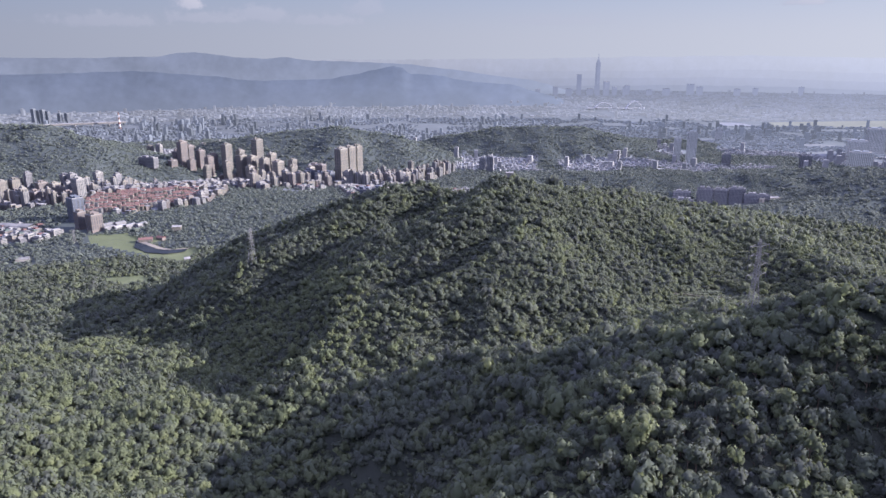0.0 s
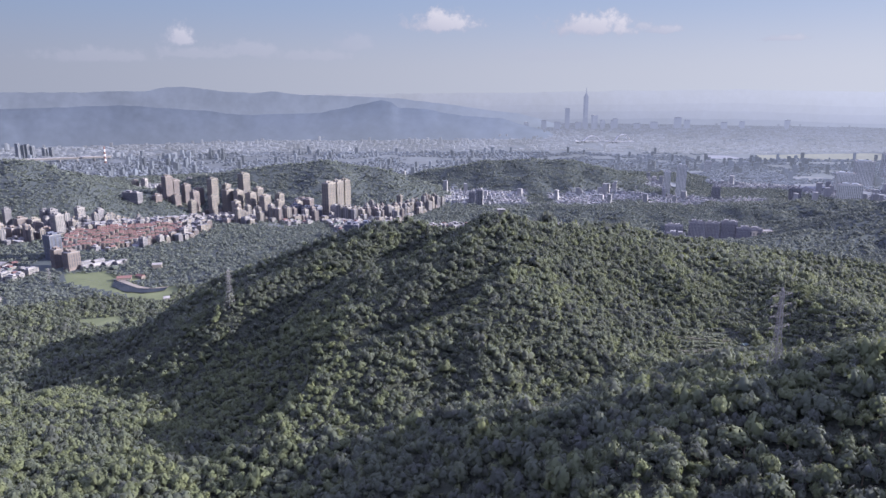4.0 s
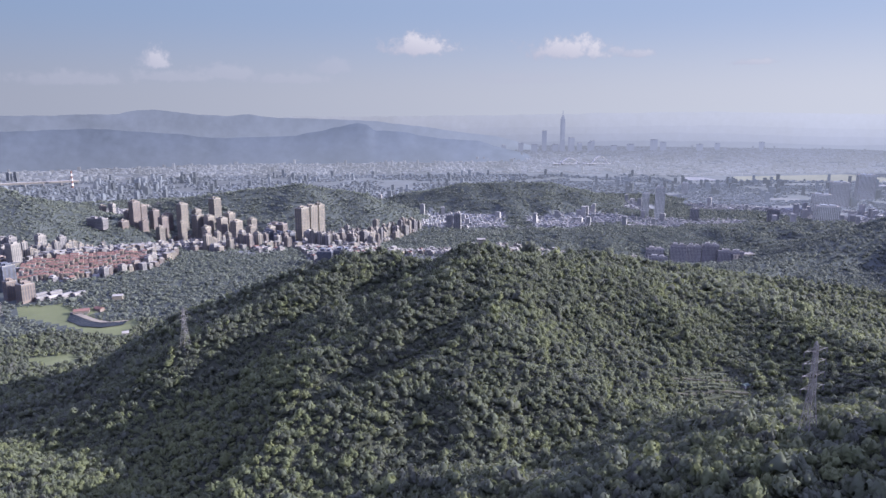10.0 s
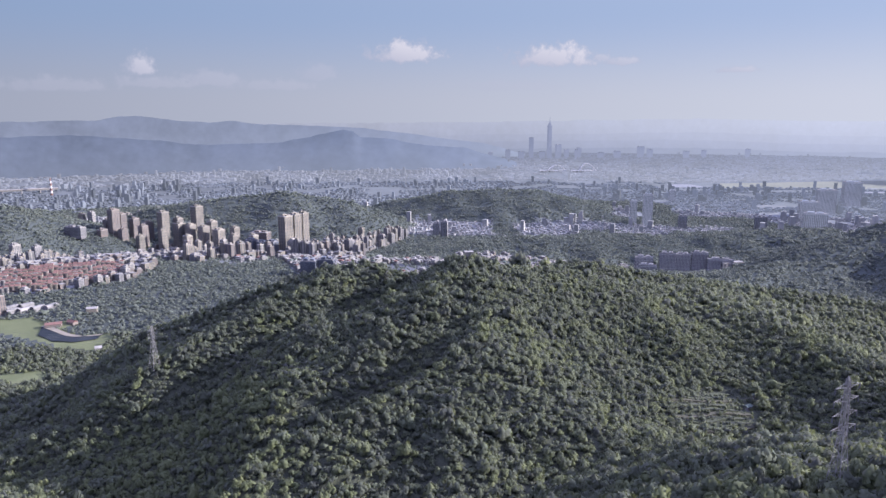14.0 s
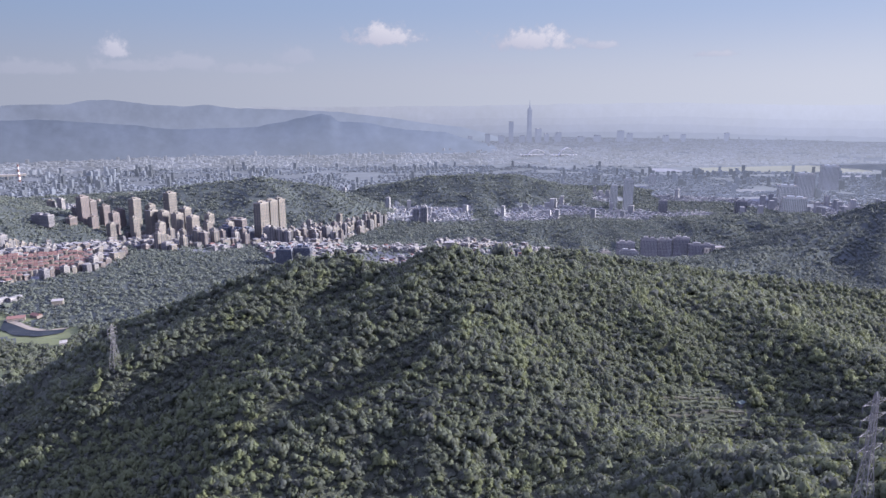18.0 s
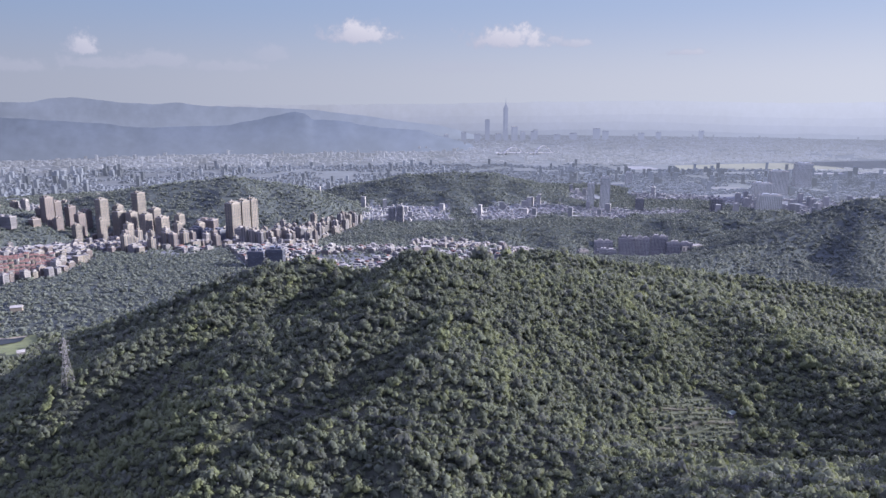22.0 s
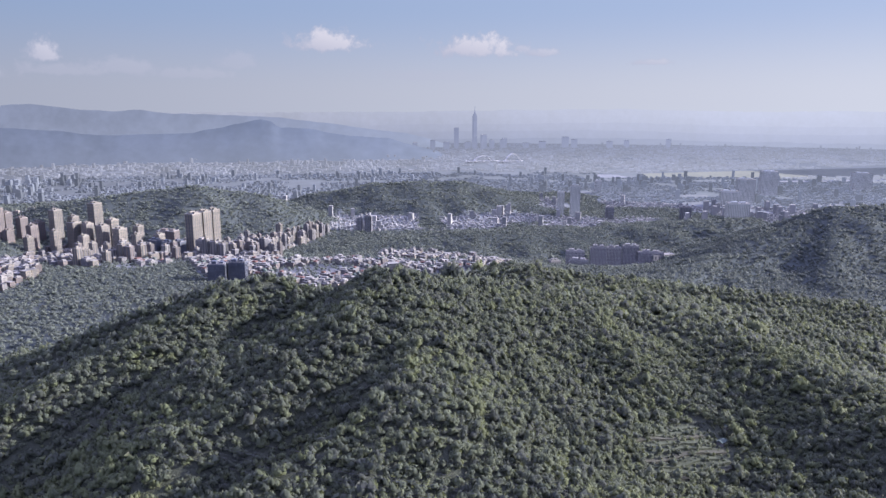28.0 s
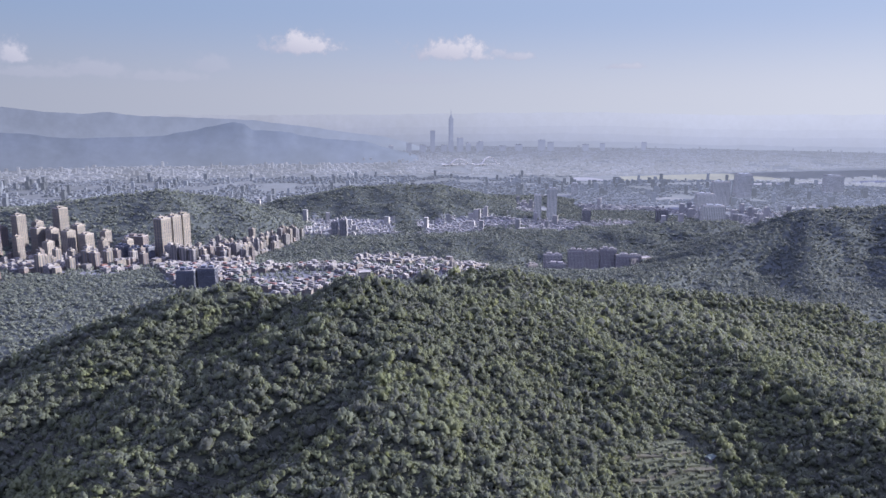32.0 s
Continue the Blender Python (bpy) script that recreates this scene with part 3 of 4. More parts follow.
def trunk_mesh(rng):
    """A tapered trunk with three limbs, one unit of crown width wide at the crown."""
    vs, fs, n = [], [], 0
    for p, q, r0, r1 in [((0, 0, -0.05), (0.03, 0.02, 0.75), 0.06, 0.035)] + [((0.02, 0.01, rng.uniform(0.35, 0.6)),
                         (math.cos(a) * 0.45, math.sin(a) * 0.45, rng.uniform(0.75, 1.0)), 0.03, 0.012) for a in rng.uniform(0, 6.28, 3)]:
        p, q = np.array(p), np.array(q)
        ring = np.array([(math.cos(k * 1.0472), math.sin(k * 1.0472), 0) for k in range(6)])
        vs.append(np.concatenate([p + ring * r0, q + ring * r1]))
        fs.append(np.array([(n + k, n + (k + 1) % 6, n + 6 + (k + 1) % 6, n + 6 + k) for k in range(6)]))
        n += 12
    return np.concatenate(vs), np.concatenate(fs)


def single_trees(xs, ys, templates, rng):
    """The trees of the ridge that the drone crosses, one by one."""
    crowns = [mesh_of("crown", v + np.array((0, 0, 0.35)), f, M_FRESH if k % 5 == 4 else M_LEAF, normals=q) for k, (v, f, q) in enumerate(templates)]
    for me in crowns:
        own = me.attributes.new("tone", "FLOAT", "POINT")
        own.data.foreach_set("value", np.full(len(me.vertices), rng.uniform(0, 1), dtype=np.float32))
    trunks = [mesh_of("trunk", *trunk_mesh(rng), M_BARK, True) for _ in range(3)]
    says = ("broad-crowned subtropical tree on the wooded ridge", "tall broadleaf tree with an uneven green crown on a slope",
            "spreading evergreen tree among others on the hillside")
    for k, (x, y, z) in enumerate(zip(xs, ys, height(xs, ys))):
        s = 5.0 * math.exp(rng.normal(0, 0.24))
        m = Matrix.LocRotScale((x, y, z - 0.4), Euler((0, 0, rng.uniform(0, 6.28))), (s, s, s * rng.uniform(0.9, 1.4)))
        t = thing("tree", says[k % 3], "tree", "trees on the near ridge", m=m)
        part_of("trunk", trunks[k % 3], t)
        part_of("crown", crowns[rng.integers(0, len(crowns))], t)


def woods():
    rng = np.random.default_rng(5)
    close_up = [crown(rng, 6, 30, 0.55) for _ in range(12)]
    ridge = [crown(rng, 5, 22, 0.64) for _ in range(12)]
    big = [crown(rng, 5, 13, 0.78) for _ in range(12)]
    mid = [crown(rng, 3, 6, 1.1) for _ in range(8)]
    small = [crown(rng, 1, 6, 1.4) for _ in range(8)]
    x, y = scatter(rng, 5.4, 60, 720, -48, 60)
    near_y = y > 480
    x2, y2 = scatter(rng, 5.7, 60, 480, -56, 66)
    x, y = np.concatenate([x[near_y], x2[y2 <= 480]]), np.concatenate([y[near_y], y2[y2 <= 480]])
    close = (x > 50) & (x < 235) & (y > 250) & (y < 400)
    pick = np.nonzero(close)[0][:300]
    single_trees(x[pick], y[pick], close_up, rng)
    rest = np.ones(len(x), dtype=bool)
    rest[pick] = False
    x, y = x[rest], y[rest]
    # extra bright trees on the left slope paint in its sunlight
    fresh_or_sunlit = rng.uniform(0, 1, len(x)) + 0.9 * value_noise(x / 45, y / 45, 11) + 0.62 * (x < -60) * (y < 700) + 0.25 * (y < 420) * (x > 0) > 0.97
    by = y <= 480
    under = by & (y < 200)
    gx, gy = np.meshgrid(np.arange(-420, 440, 6.6), np.arange(-320, 460, 6.6))
    gx, gy = (gx + rng.uniform(-3.4, 3.4, gx.shape)).ravel(), (gy + rng.uniform(-3.4, 3.4, gy.shape)).ravel()
    turn = np.degrees(np.arctan2(gx - 10, gy - 40))
    open_ground = (np.hypot(gx - 10, gy - 140) < 60) | (turn <= -56) | (turn >= 66)
    gx, gy = np.concatenate([x[under], gx[open_ground]]), np.concatenate([y[under], gy[open_ground]])
    forest("slope_wood", "broadleaf wood on the slopes below the flight", gx, gy, small, M_LEAF, 6.6, rng, 0.9)
    by = by & ~under
    forest("ridge_wood", "broadleaf wood on the ridge under the flight", x[by & ~fresh_or_sunlit], y[by & ~fresh_or_sunlit], ridge, M_LEAF, 5.3, rng, 0.95)
    forest("ridge_young_wood", "lighter green young trees along the ridge, more where sunlight is painted in", x[by & fresh_or_sunlit], y[by & fresh_or_sunlit], ridge, M_FRESH, 5.0, rng, 0.95)
    forest("near_wood", "dense subtropical broadleaf wood on steep hillsides", x[(y > 480) & ~fresh_or_sunlit], y[(y > 480) & ~fresh_or_sunlit], big, M_LEAF, 4.2, rng, 0.95)
    forest("young_wood", "lighter green young trees scattered through the wood, massed as sunlight on the left slope", x[(y > 480) & fresh_or_sunlit], y[(y > 480) & fresh_or_sunlit], big, M_FRESH, 4.0, rng, 0.95)
    x, y = scatter(rng, 4.9, 60, 720, -48, 60)
    pick = y > 190
    forest("undergrowth", "shrubs and saplings filling the gaps under the trees", x[pick], y[pick], small, M_LEAF, 3.3, rng, 0.75)
    x, y = scatter(rng, 6.7, 720, 1250, -44, 52)
    forest("hill_wood", "dense broadleaf wood on the hill's far flanks", x, y, mid, M_LEAF, 4.6, rng, 0.86)
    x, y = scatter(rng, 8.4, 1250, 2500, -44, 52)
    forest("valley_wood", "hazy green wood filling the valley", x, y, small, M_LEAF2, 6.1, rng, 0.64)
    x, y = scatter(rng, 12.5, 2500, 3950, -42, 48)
    forest("far_wood", "woods on low hills between city districts, tinted blue-green as painted haze", x, y, small, M_LEAF2, 9.0, rng, 0.5)
    gaps = [scatter_in(rng, poly, 11.0) for poly in (TOWN_NEAR, TOWN_LEFT, TOWN_MID)]
    x, y = np.concatenate([q[0] for q in gaps]), np.concatenate([q[1] for q in gaps])
    pick = is_town(x, y) & (np.where(value_noise(x / 70, y / 70, 17) < np.where((y < 2020) & (x > -600), -0.10, -0.34), 1.0, 0.22) > rng.uniform(0, 1, len(x)))
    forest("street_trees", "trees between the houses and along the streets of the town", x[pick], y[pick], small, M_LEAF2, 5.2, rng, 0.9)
    x, y = scatter_in(rng, FIELD, 3.6)
    pick = rng.uniform(0, 1, len(x)) < 0.85
    forest("field_shrubs", "low shrubs between the terraces", x[pick], y[pick], mid, M_LEAF, 1.8, rng)
    # low bright plants in the clearing on the slope
    x, y = scatter_in(rng, PATCH, 3.4)
    forest("clearing_shrubs", "low bright green shrubs in a clearing on the slope", x, y, mid, M_FRESH, 2.0, rng)


def scatter_in(rng, poly, step):
    a = np.array(poly)
    x, y = np.meshgrid(np.arange(a[:, 0].min(), a[:, 0].max(), step), np.arange(a[:, 1].min(), a[:, 1].max(), step))
    x, y = x.ravel() + rng.uniform(-1, 1, x.size) * step / 2, y.ravel() + rng.uniform(-1, 1, x.size) * step / 2
    ok = inside(x, y, poly)
    return x[ok], y[ok]


woods()

# ---- far mountains ----


def mountains(name, label, dist, profile, mat, seed, foot=-7.0, run=160):
    """A range seen far off: crest heights in degrees over azimuth, with slopes that run down towards the viewer."""
    az = np.arange(profile[0][0], profile[-1][0] + 0.01, 0.25)
    el = np.interp(az, [p[0] for p in profile], [p[1] for p in profile])
    el = el + 0.06 * value_noise(az / 2.2, az * 0, seed) + 0.07 * value_noise(az / 0.7, az * 0, seed + 1)
    rows = []
    for k in range(9):
        u = k / 8.0
        fold = 26 * value_noise(az / 1.4 + 0.6 * u, az * 0 + 3 * u, seed + 2) * math.sin(math.pi * u)
        d = dist - run * (1 - u) + fold * run / 160
        e = np.radians(foot + (el - foot) * u ** 0.8)
        rows.append(np.stack([CENTRE[0] + d * np.sin(np.radians(az)), CENTRE[1] + d * np.cos(np.radians(az)), CENTRE[2] + d * np.tan(e)], -1))
    v = np.array(rows)
    n = v.shape[1]
    i, j = np.meshgrid(np.arange(8), np.arange(n - 1), indexing="ij")
    f = np.stack([i * n + j, i * n + j + 1, (i + 1) * n + j + 1, (i + 1) * n + j], -1).reshape(-1, 4)
    tagged(new(name, mesh_of(name, v.reshape(-1, 3), f, mat, True)), label, "mountains", kind="structure")


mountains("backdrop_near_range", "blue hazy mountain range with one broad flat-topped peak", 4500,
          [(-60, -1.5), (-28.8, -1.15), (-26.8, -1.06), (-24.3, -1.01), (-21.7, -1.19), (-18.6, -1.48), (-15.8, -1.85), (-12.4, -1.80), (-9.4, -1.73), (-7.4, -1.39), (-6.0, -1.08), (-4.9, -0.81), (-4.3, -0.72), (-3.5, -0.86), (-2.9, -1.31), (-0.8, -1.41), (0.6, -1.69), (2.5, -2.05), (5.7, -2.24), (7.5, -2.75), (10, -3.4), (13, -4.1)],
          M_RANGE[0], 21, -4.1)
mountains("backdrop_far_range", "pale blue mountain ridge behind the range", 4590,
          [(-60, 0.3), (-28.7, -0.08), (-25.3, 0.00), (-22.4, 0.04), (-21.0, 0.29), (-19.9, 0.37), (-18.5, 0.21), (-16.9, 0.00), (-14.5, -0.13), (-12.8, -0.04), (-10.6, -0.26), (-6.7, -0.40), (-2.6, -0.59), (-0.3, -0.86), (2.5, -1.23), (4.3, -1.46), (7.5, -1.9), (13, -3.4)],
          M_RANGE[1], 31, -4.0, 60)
# four stepped layers paint the haze gradient from the plain up to the horizon
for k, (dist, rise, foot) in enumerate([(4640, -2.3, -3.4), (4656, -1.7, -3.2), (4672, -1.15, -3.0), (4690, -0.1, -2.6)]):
    mountains("backdrop_haze_hills", "faint low hills stepped as bands of painted haze behind the city", dist,
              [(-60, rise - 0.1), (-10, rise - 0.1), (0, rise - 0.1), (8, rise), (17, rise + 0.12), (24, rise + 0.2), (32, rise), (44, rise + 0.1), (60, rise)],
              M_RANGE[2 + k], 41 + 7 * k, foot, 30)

# ---- pylons and cables ----


def strut(p, q, w):
    """Eight corners and six faces of a thin bar from p to q."""
    p, q = Vector(p), Vector(q)
    d = (q - p).normalized()
    a = d.cross(Vector((0.3, 0.9, 0.2))).normalized() * w / 2
    b = d.cross(a).normalized() * w / 2
    v = [p - a - b, p + a - b, p + a + b, p - a + b, q - a - b, q + a - b, q + a + b, q - a + b]
    return np.array([c[:] for c in v]), BOX_F


def bars(rows, w):
    vs, fs = [], []
    for k, (p, q) in enumerate(rows):
        v, f = strut(p, q, w)
        vs.append(v)
        fs.append(f + 8 * k)
    return np.concatenate(vs), np.concatenate(fs)


def pylon(x, y, top, turn, levels, reach, label, waist=0.62, girth=1.0):
    z = float(height(x, y)) - 1
    h = top - z
    t = thing("power_pylon", label, "pylon", "power pylons", m=pose(x, y, z, 0, 0, turn))

    def half(u):
        return girth * (3.8 * (1 - u / waist) + 1.35 * u / waist if u < waist else 1.35 - 0.7 * (u - waist) / (1 - waist))

    def at(u, sx, sy):
        return (sx * half(u), sy * half(u), u * h)
    corners = [(-1, -1), (1, -1), (1, 1), (-1, 1)]
    for sx, sy in corners:
        v, f = bars([(at(0, sx, sy), at(waist, sx, sy)), (at(waist, sx, sy), at(0.97, sx, sy))], 0.21)
        part_of("leg", mesh_of("leg", v, f, M_STEEL), t)
    cuts = [0, 0.16, 0.3, 0.42, 0.53, waist, 0.69, 0.76, 0.83, 0.9, 0.97]
    for k, (u0, u1) in enumerate(zip(cuts, cuts[1:])):
        rows = []
        for (ax, ay), (bx, by) in zip(corners, corners[1:] + corners[:1]):
            rows += [(at(u0, ax, ay), at(u1, bx, by)), (at(u0, bx, by), at(u1, ax, ay)), (at(u1, ax, ay), at(u1, bx, by))]
        v, f = bars(rows, 0.10)
        part_of("lattice_panel", mesh_of("lattice_panel", v, f, M_STEEL), t)
    for u in levels:
        for s in (-1, 1):
            tip = (s * reach, 0, u * h + 0.4)
            rows = [(at(u, s, -1), tip), (at(u, s, 1), tip), ((s * half(u), 0, (u + 0.04) * h), tip)]
            v, f = bars(rows, 0.11)
            arm = part_of("cross_arm", mesh_of("cross_arm", v, f, M_STEEL), t)
            v, f = bars([(tip, (tip[0], 0, tip[2] - 2.4))], 0.34)
            part_of("insulator", mesh_of("insulator", v, f, M_GLASS), arm)
    v, f = bars([(at(0.97, -1, -1), (0, 0, h)), (at(0.97, 1, 1), (0, 0, h)), (at(0.97, 1, -1), (0, 0, h)), (at(0.97, -1, 1), (0, 0, h))], 0.24)
    part_of("peak", mesh_of("peak", v, f, M_STEEL), t)
    m = pose(x, y, z, 0, 0, turn)
    return [m @ Vector((s * reach, 0, u * h - 2.0)) for u in levels for s in (-1, 1)]


ends_left = pylon(-214, 742, -183, 52, (0.72, 0.81, 0.90), 4.2, "grey lattice power pylon standing in the wood on a spur")
ends_right = pylon(172, 361, -95, 22, (0.56, 0.68, 0.80, 0.91), 7.0, "tall pale lattice power pylon above the near ridge", 0.5, 0.8)
ends_golf = pylon(-735, 1328, -331, 60, (0.72, 0.81, 0.90), 4.0, "small lattice power pylon beside the golf course")


def cable(p, q, sag):
    """One hanging wire: a four-sided tube along its curve."""
    n = 28
    side = (q - p).cross(Vector((0, 0, 1))).normalized() * 0.04
    vs = []
    for k in range(n + 1):
        u = k / n
        c = p.lerp(q, u) - Vector((0, 0, 4 * sag * u * (1 - u)))
        vs += [(c + side)[:], (c + Vector((0, 0, 0.04)))[:], (c - side)[:], (c - Vector((0, 0, 0.04)))[:]]
    f = [(4 * k + j, 4 * k + (j + 1) % 4, 4 * k + 4 + (j + 1) % 4, 4 * k + 4 + j) for k in range(n) for j in range(4)]
    tagged(new("power_cable", mesh_of("power_cable", vs, f, M_CABLE)), "thin grey power cable strung between pylons", "cable", "power cables")


for k in range(6):
    cable(ends_right[k], ends_left[k], 13)
    cable(ends_left[k], ends_golf[k], 15)
    cable(ends_right[k], Vector((620 + 6 * (k % 2), 60, -40 + 5 * (k // 2))), 8)

# ---- buildings ----


def tower_parts(root, w, d, h, wall, strips, crown_style, floors=3):
    """Walls, roof, window strips and floor bands of a block standing on its base middle."""
    v, f = boxes([(0, 0, -4, w, d, h + 4, 0)])
    part_of("wall", mesh_of("wall", v, f, wall), root)
    rows = [(0, 0, h, w * 0.98, d * 0.98, 0.5, 0)]
    for s in (-1, 1):
        rows += [(s * (w / 2 - 0.3), 0, h, 0.6, d, 1.6, 0), (0, s * (d / 2 - 0.3), h, w - 1.2, 0.6, 1.6, 0)]
    v, f = boxes(rows)
    part_of("roof", mesh_of("roof", v, f, M_ROOF), root)
    if crown_style:
        for row in ((-w * 0.18, 0, h + 0.5, w * 0.28, d * 0.5, 5.5, 0), (w * 0.22, d * 0.08, h + 0.5, w * 0.24, d * 0.45, 4.0, 0)):
            v, f = boxes([row])
            part_of("roof_house", mesh_of("roof_house", v, f, wall), root)
        if crown_style > 1:
            for row in ((-w * 0.18, 0, h + 6, 2.2, 2.2, 4.5, 0), (w * 0.22, d * 0.08, h + 4.5, 1.6, 1.6, 3.0, 0)):
                v, f = boxes([row])
                part_of("water_tank", mesh_of("water_tank", v, f, M_STEEL), root)
    bays = [(w, d / 2, 0), (w, -d / 2, 0), (d, w / 2, 1), (d, -w / 2, 1)]
    for length, off, side in bays if strips else []:
        n = max(1, int(strips * length / 24.0 + 0.5))
        sw = length / n * 0.44
        v, f = boxes([(0, 0, 3.5, sw, 0.5, h - 6, 0) if not side else (0, 0, 3.5, 0.5, sw, h - 6, 0)])
        me = mesh_of("window", v, f, M_GLASS)
        for k in range(n):
            c = -length / 2 + length * (k + 0.5) / n
            part_of("window", me, root, at=((off, c, 0) if side else (c, off, 0)))
    v, f = boxes([(0, 0, 0, w + 1.1, d + 1.1, 0.9, 0)])
    me = mesh_of("floor_band", v, f, wall)
    for z in np.arange(4.0, h - 1, 3.3 * floors):
        part_of("floor_band", me, root, at=(0, 0, z))


def tower(name, label, x, y, w, d, top, turn, wall, strips=4, crown_style=1, floors=3, tall=None, group=""):
    z = float(height(x, y))
    p, k = squeeze(np.array((x, y, z)))
    h = tall if tall else top - z
    m = Matrix.LocRotScale(p, Euler((0, 0, radians(turn))), (float(k),) * 3)
    root = thing(name, label, "building", group, m=m)
    tower_parts(root, w, d, h, wall, strips, crown_style, floors)
    return root


BEIGE, GREY, WHITE, PINK = M_WALLS
# the twin slabs of the valley town and the blocks at their foot
tower("apartment_tower", "tall beige slab tower with ranks of dark windows", -322, 2180, 26, 36, -281, -32, BEIGE, 3, 2)
tower("apartment_tower", "tall beige slab tower with ranks of dark windows", -300, 2213, 26, 33, -280, -32, BEIGE, 3, 2)
tower("apartment_tower", "tall beige slab tower stepped back behind its twins", -280, 2244, 24, 28, -280, -32, BEIGE, 3, 2)
tower("apartment_block", "mid-rise grey and white block at the tower's foot", -292, 2135, 34, 24, -346, -24, WHITE, 6, 1)
tower("apartment_block", "mid-rise dark blue glazed block with pale piers", -425, 2180, 28, 24, -350, -30, M_CURTAIN, 6, 1)
tower("apartment_block", "mid-rise dark blue glazed block with pale piers", -390, 2165, 26, 24, -354, -30, M_CURTAIN, 6, 1)
tower("apartment_block", "mid-rise dark blue glazed block with pale piers", -357, 2150, 24, 24, -351, -30, M_CURTAIN, 6, 1)
tower("office_block", "dark blue glass office block behind the hill", -200, 1730, 36, 26, -325, -8, M_CURTAIN, 6, 1, 3)
tower("office_block", "dark blue glass office block behind the hill", -160, 1738, 36, 26, -324, -8, M_CURTAIN, 6, 1, 3)
tower("office_block", "low brown brick block with a flat roof", -467, 2540, 60, 36, -385, -15, PINK, 4, 1)
# the beige towers beside the valley wood: east, north, width, roof height
for x, y, w, top in [(-940, 2490, 34, -296), (-925, 2520, 27, -308), (-900, 2560, 30, -330), (-868, 2600, 32, -350), (-812, 2590, 36, -318), (-716, 2665, 40, -308),
                     (-745, 2545, 38, -352), (-705, 2540, 34, -356), (-655, 2520, 36, -360), (-600, 2500, 38, -368),
                     (-960, 2440, 30, -350), (-905, 2470, 28, -354), (-850, 2500, 30, -346), (-780, 2480, 28, -362), (-640, 2570, 34, -350), (-560, 2560, 30, -365), (-540, 2450, 28, -374),
                     (-690, 2450, 28, -374), (-480, 2480, 30, -380), (-840, 2440, 26, -372), (-980, 2540, 30, -330), (-770, 2620, 30, -338)]:
    tower("apartment_tower", "brown-beige high-rise with a flat roof beside the wood", x, y, w * 0.72, w * 0.85, top - (6 if w < 34 else 0), -32, BEIGE if x > -850 else PINK, 4, 2, group="valley towers")
# the towers of the left town
for x, y, w, top, kind in [(-1292, 1993, 30, -352, 0), (-1264, 2016, 36, -350, 0), (-1232, 2027, 22, -334, 1), (-1198, 2032, 34, -362, 3), (-1162, 2039, 30, -366, 0),
                           (-1142, 2063, 26, -344, 1), (-1118, 2060, 26, -342, 1), (-985, 1790, 16, -318, 1), (-960, 1700, 24, -316, 3), (-772, 1430, 22, -318, 3),
                           (-735, 1415, 30, -320, 3), (-1330, 1900, 30, -350, 0), (-1380, 1960, 30, -340, 3), (-1080, 2140, 28, -350, 2), (-1010, 2120, 24, -352, 1)]:
    tower("apartment_tower", "weathered high-rise of the valley town with dark window rows", x, y, w * 0.7, w * 0.85, top, -32, M_WALLS[kind], 5, 1, group="town towers")
tower("apartment_tower", "dark glass high-rise beside pink blocks", -812, 1492, 24, 26, -300, -30, M_CURTAIN, 3, 1)
tower("apartment_tower", "tall pale tower with open balcony frames", -905, 1690, 24, 22, -292, -30, WHITE, 5, 2)
for x, y, w, top in [(-1060, 1690, 40, -322), (-1020, 1700, 30, -326), (-985, 1705, 40, -328), (-945, 1712, 36, -330), (-1120, 1680, 30, -318)]:
    tower("apartment_block", "dark-fronted apartment slab in a row behind the wood", x, y, w * 0.8, 20, top, -30, PINK, 4, 1, group="apartment row")
tower("office_block", "long low grey block at the foot of the wooded knoll", -1030, 2405, 66, 24, -340, -20, GREY, 6, 1)
# pale apartment rows along the saddle behind the hill
for k, (x, y) in enumerate([(-1640, 3060), (-1590, 3085), (-1545, 3120), (-1500, 3095), (-1440, 3150), (-1395, 3130), (-1350, 3180), (-1300, 3160), (-1240, 3215), (-1180, 3240), (-1120, 3230), (-1060, 3290)]):
    tower("apartment_block", "pale apartment block in a row on the wooded saddle", x, y, 26, 18, 0, -24, WHITE if k % 3 else BEIGE, 5, 1, 3, tall=34 + 9 * (k * 5 % 4), group="saddle apartments")
# the grey housing estate under the right hill
for x, y, w, top in [(694, 1950, 50, -396), (716, 2036, 50, -390), (782, 2030, 44, -379), (830, 2034, 40, -383), (878, 2030, 46, -379), (925, 2000, 70, -393)]:
    tower("housing_slab", "long grey housing slab with stepped roof line", x, y, w, 18, top, -14, M_SLAB, 6, 2, group="housing estate")
tower("stepped_house", "white building with a stepped crown at the wood's edge", 640, 1990, 30, 16, -405, 10, WHITE, 4, 2)
tower("warehouse", "long low white warehouse", 960, 1999, 72, 26, -401, 8, WHITE, 2, 0)
tower("temple", "small white building with a spire among low roofs", 385, 1832, 10, 10, -352, 20, WHITE, 3, 2)
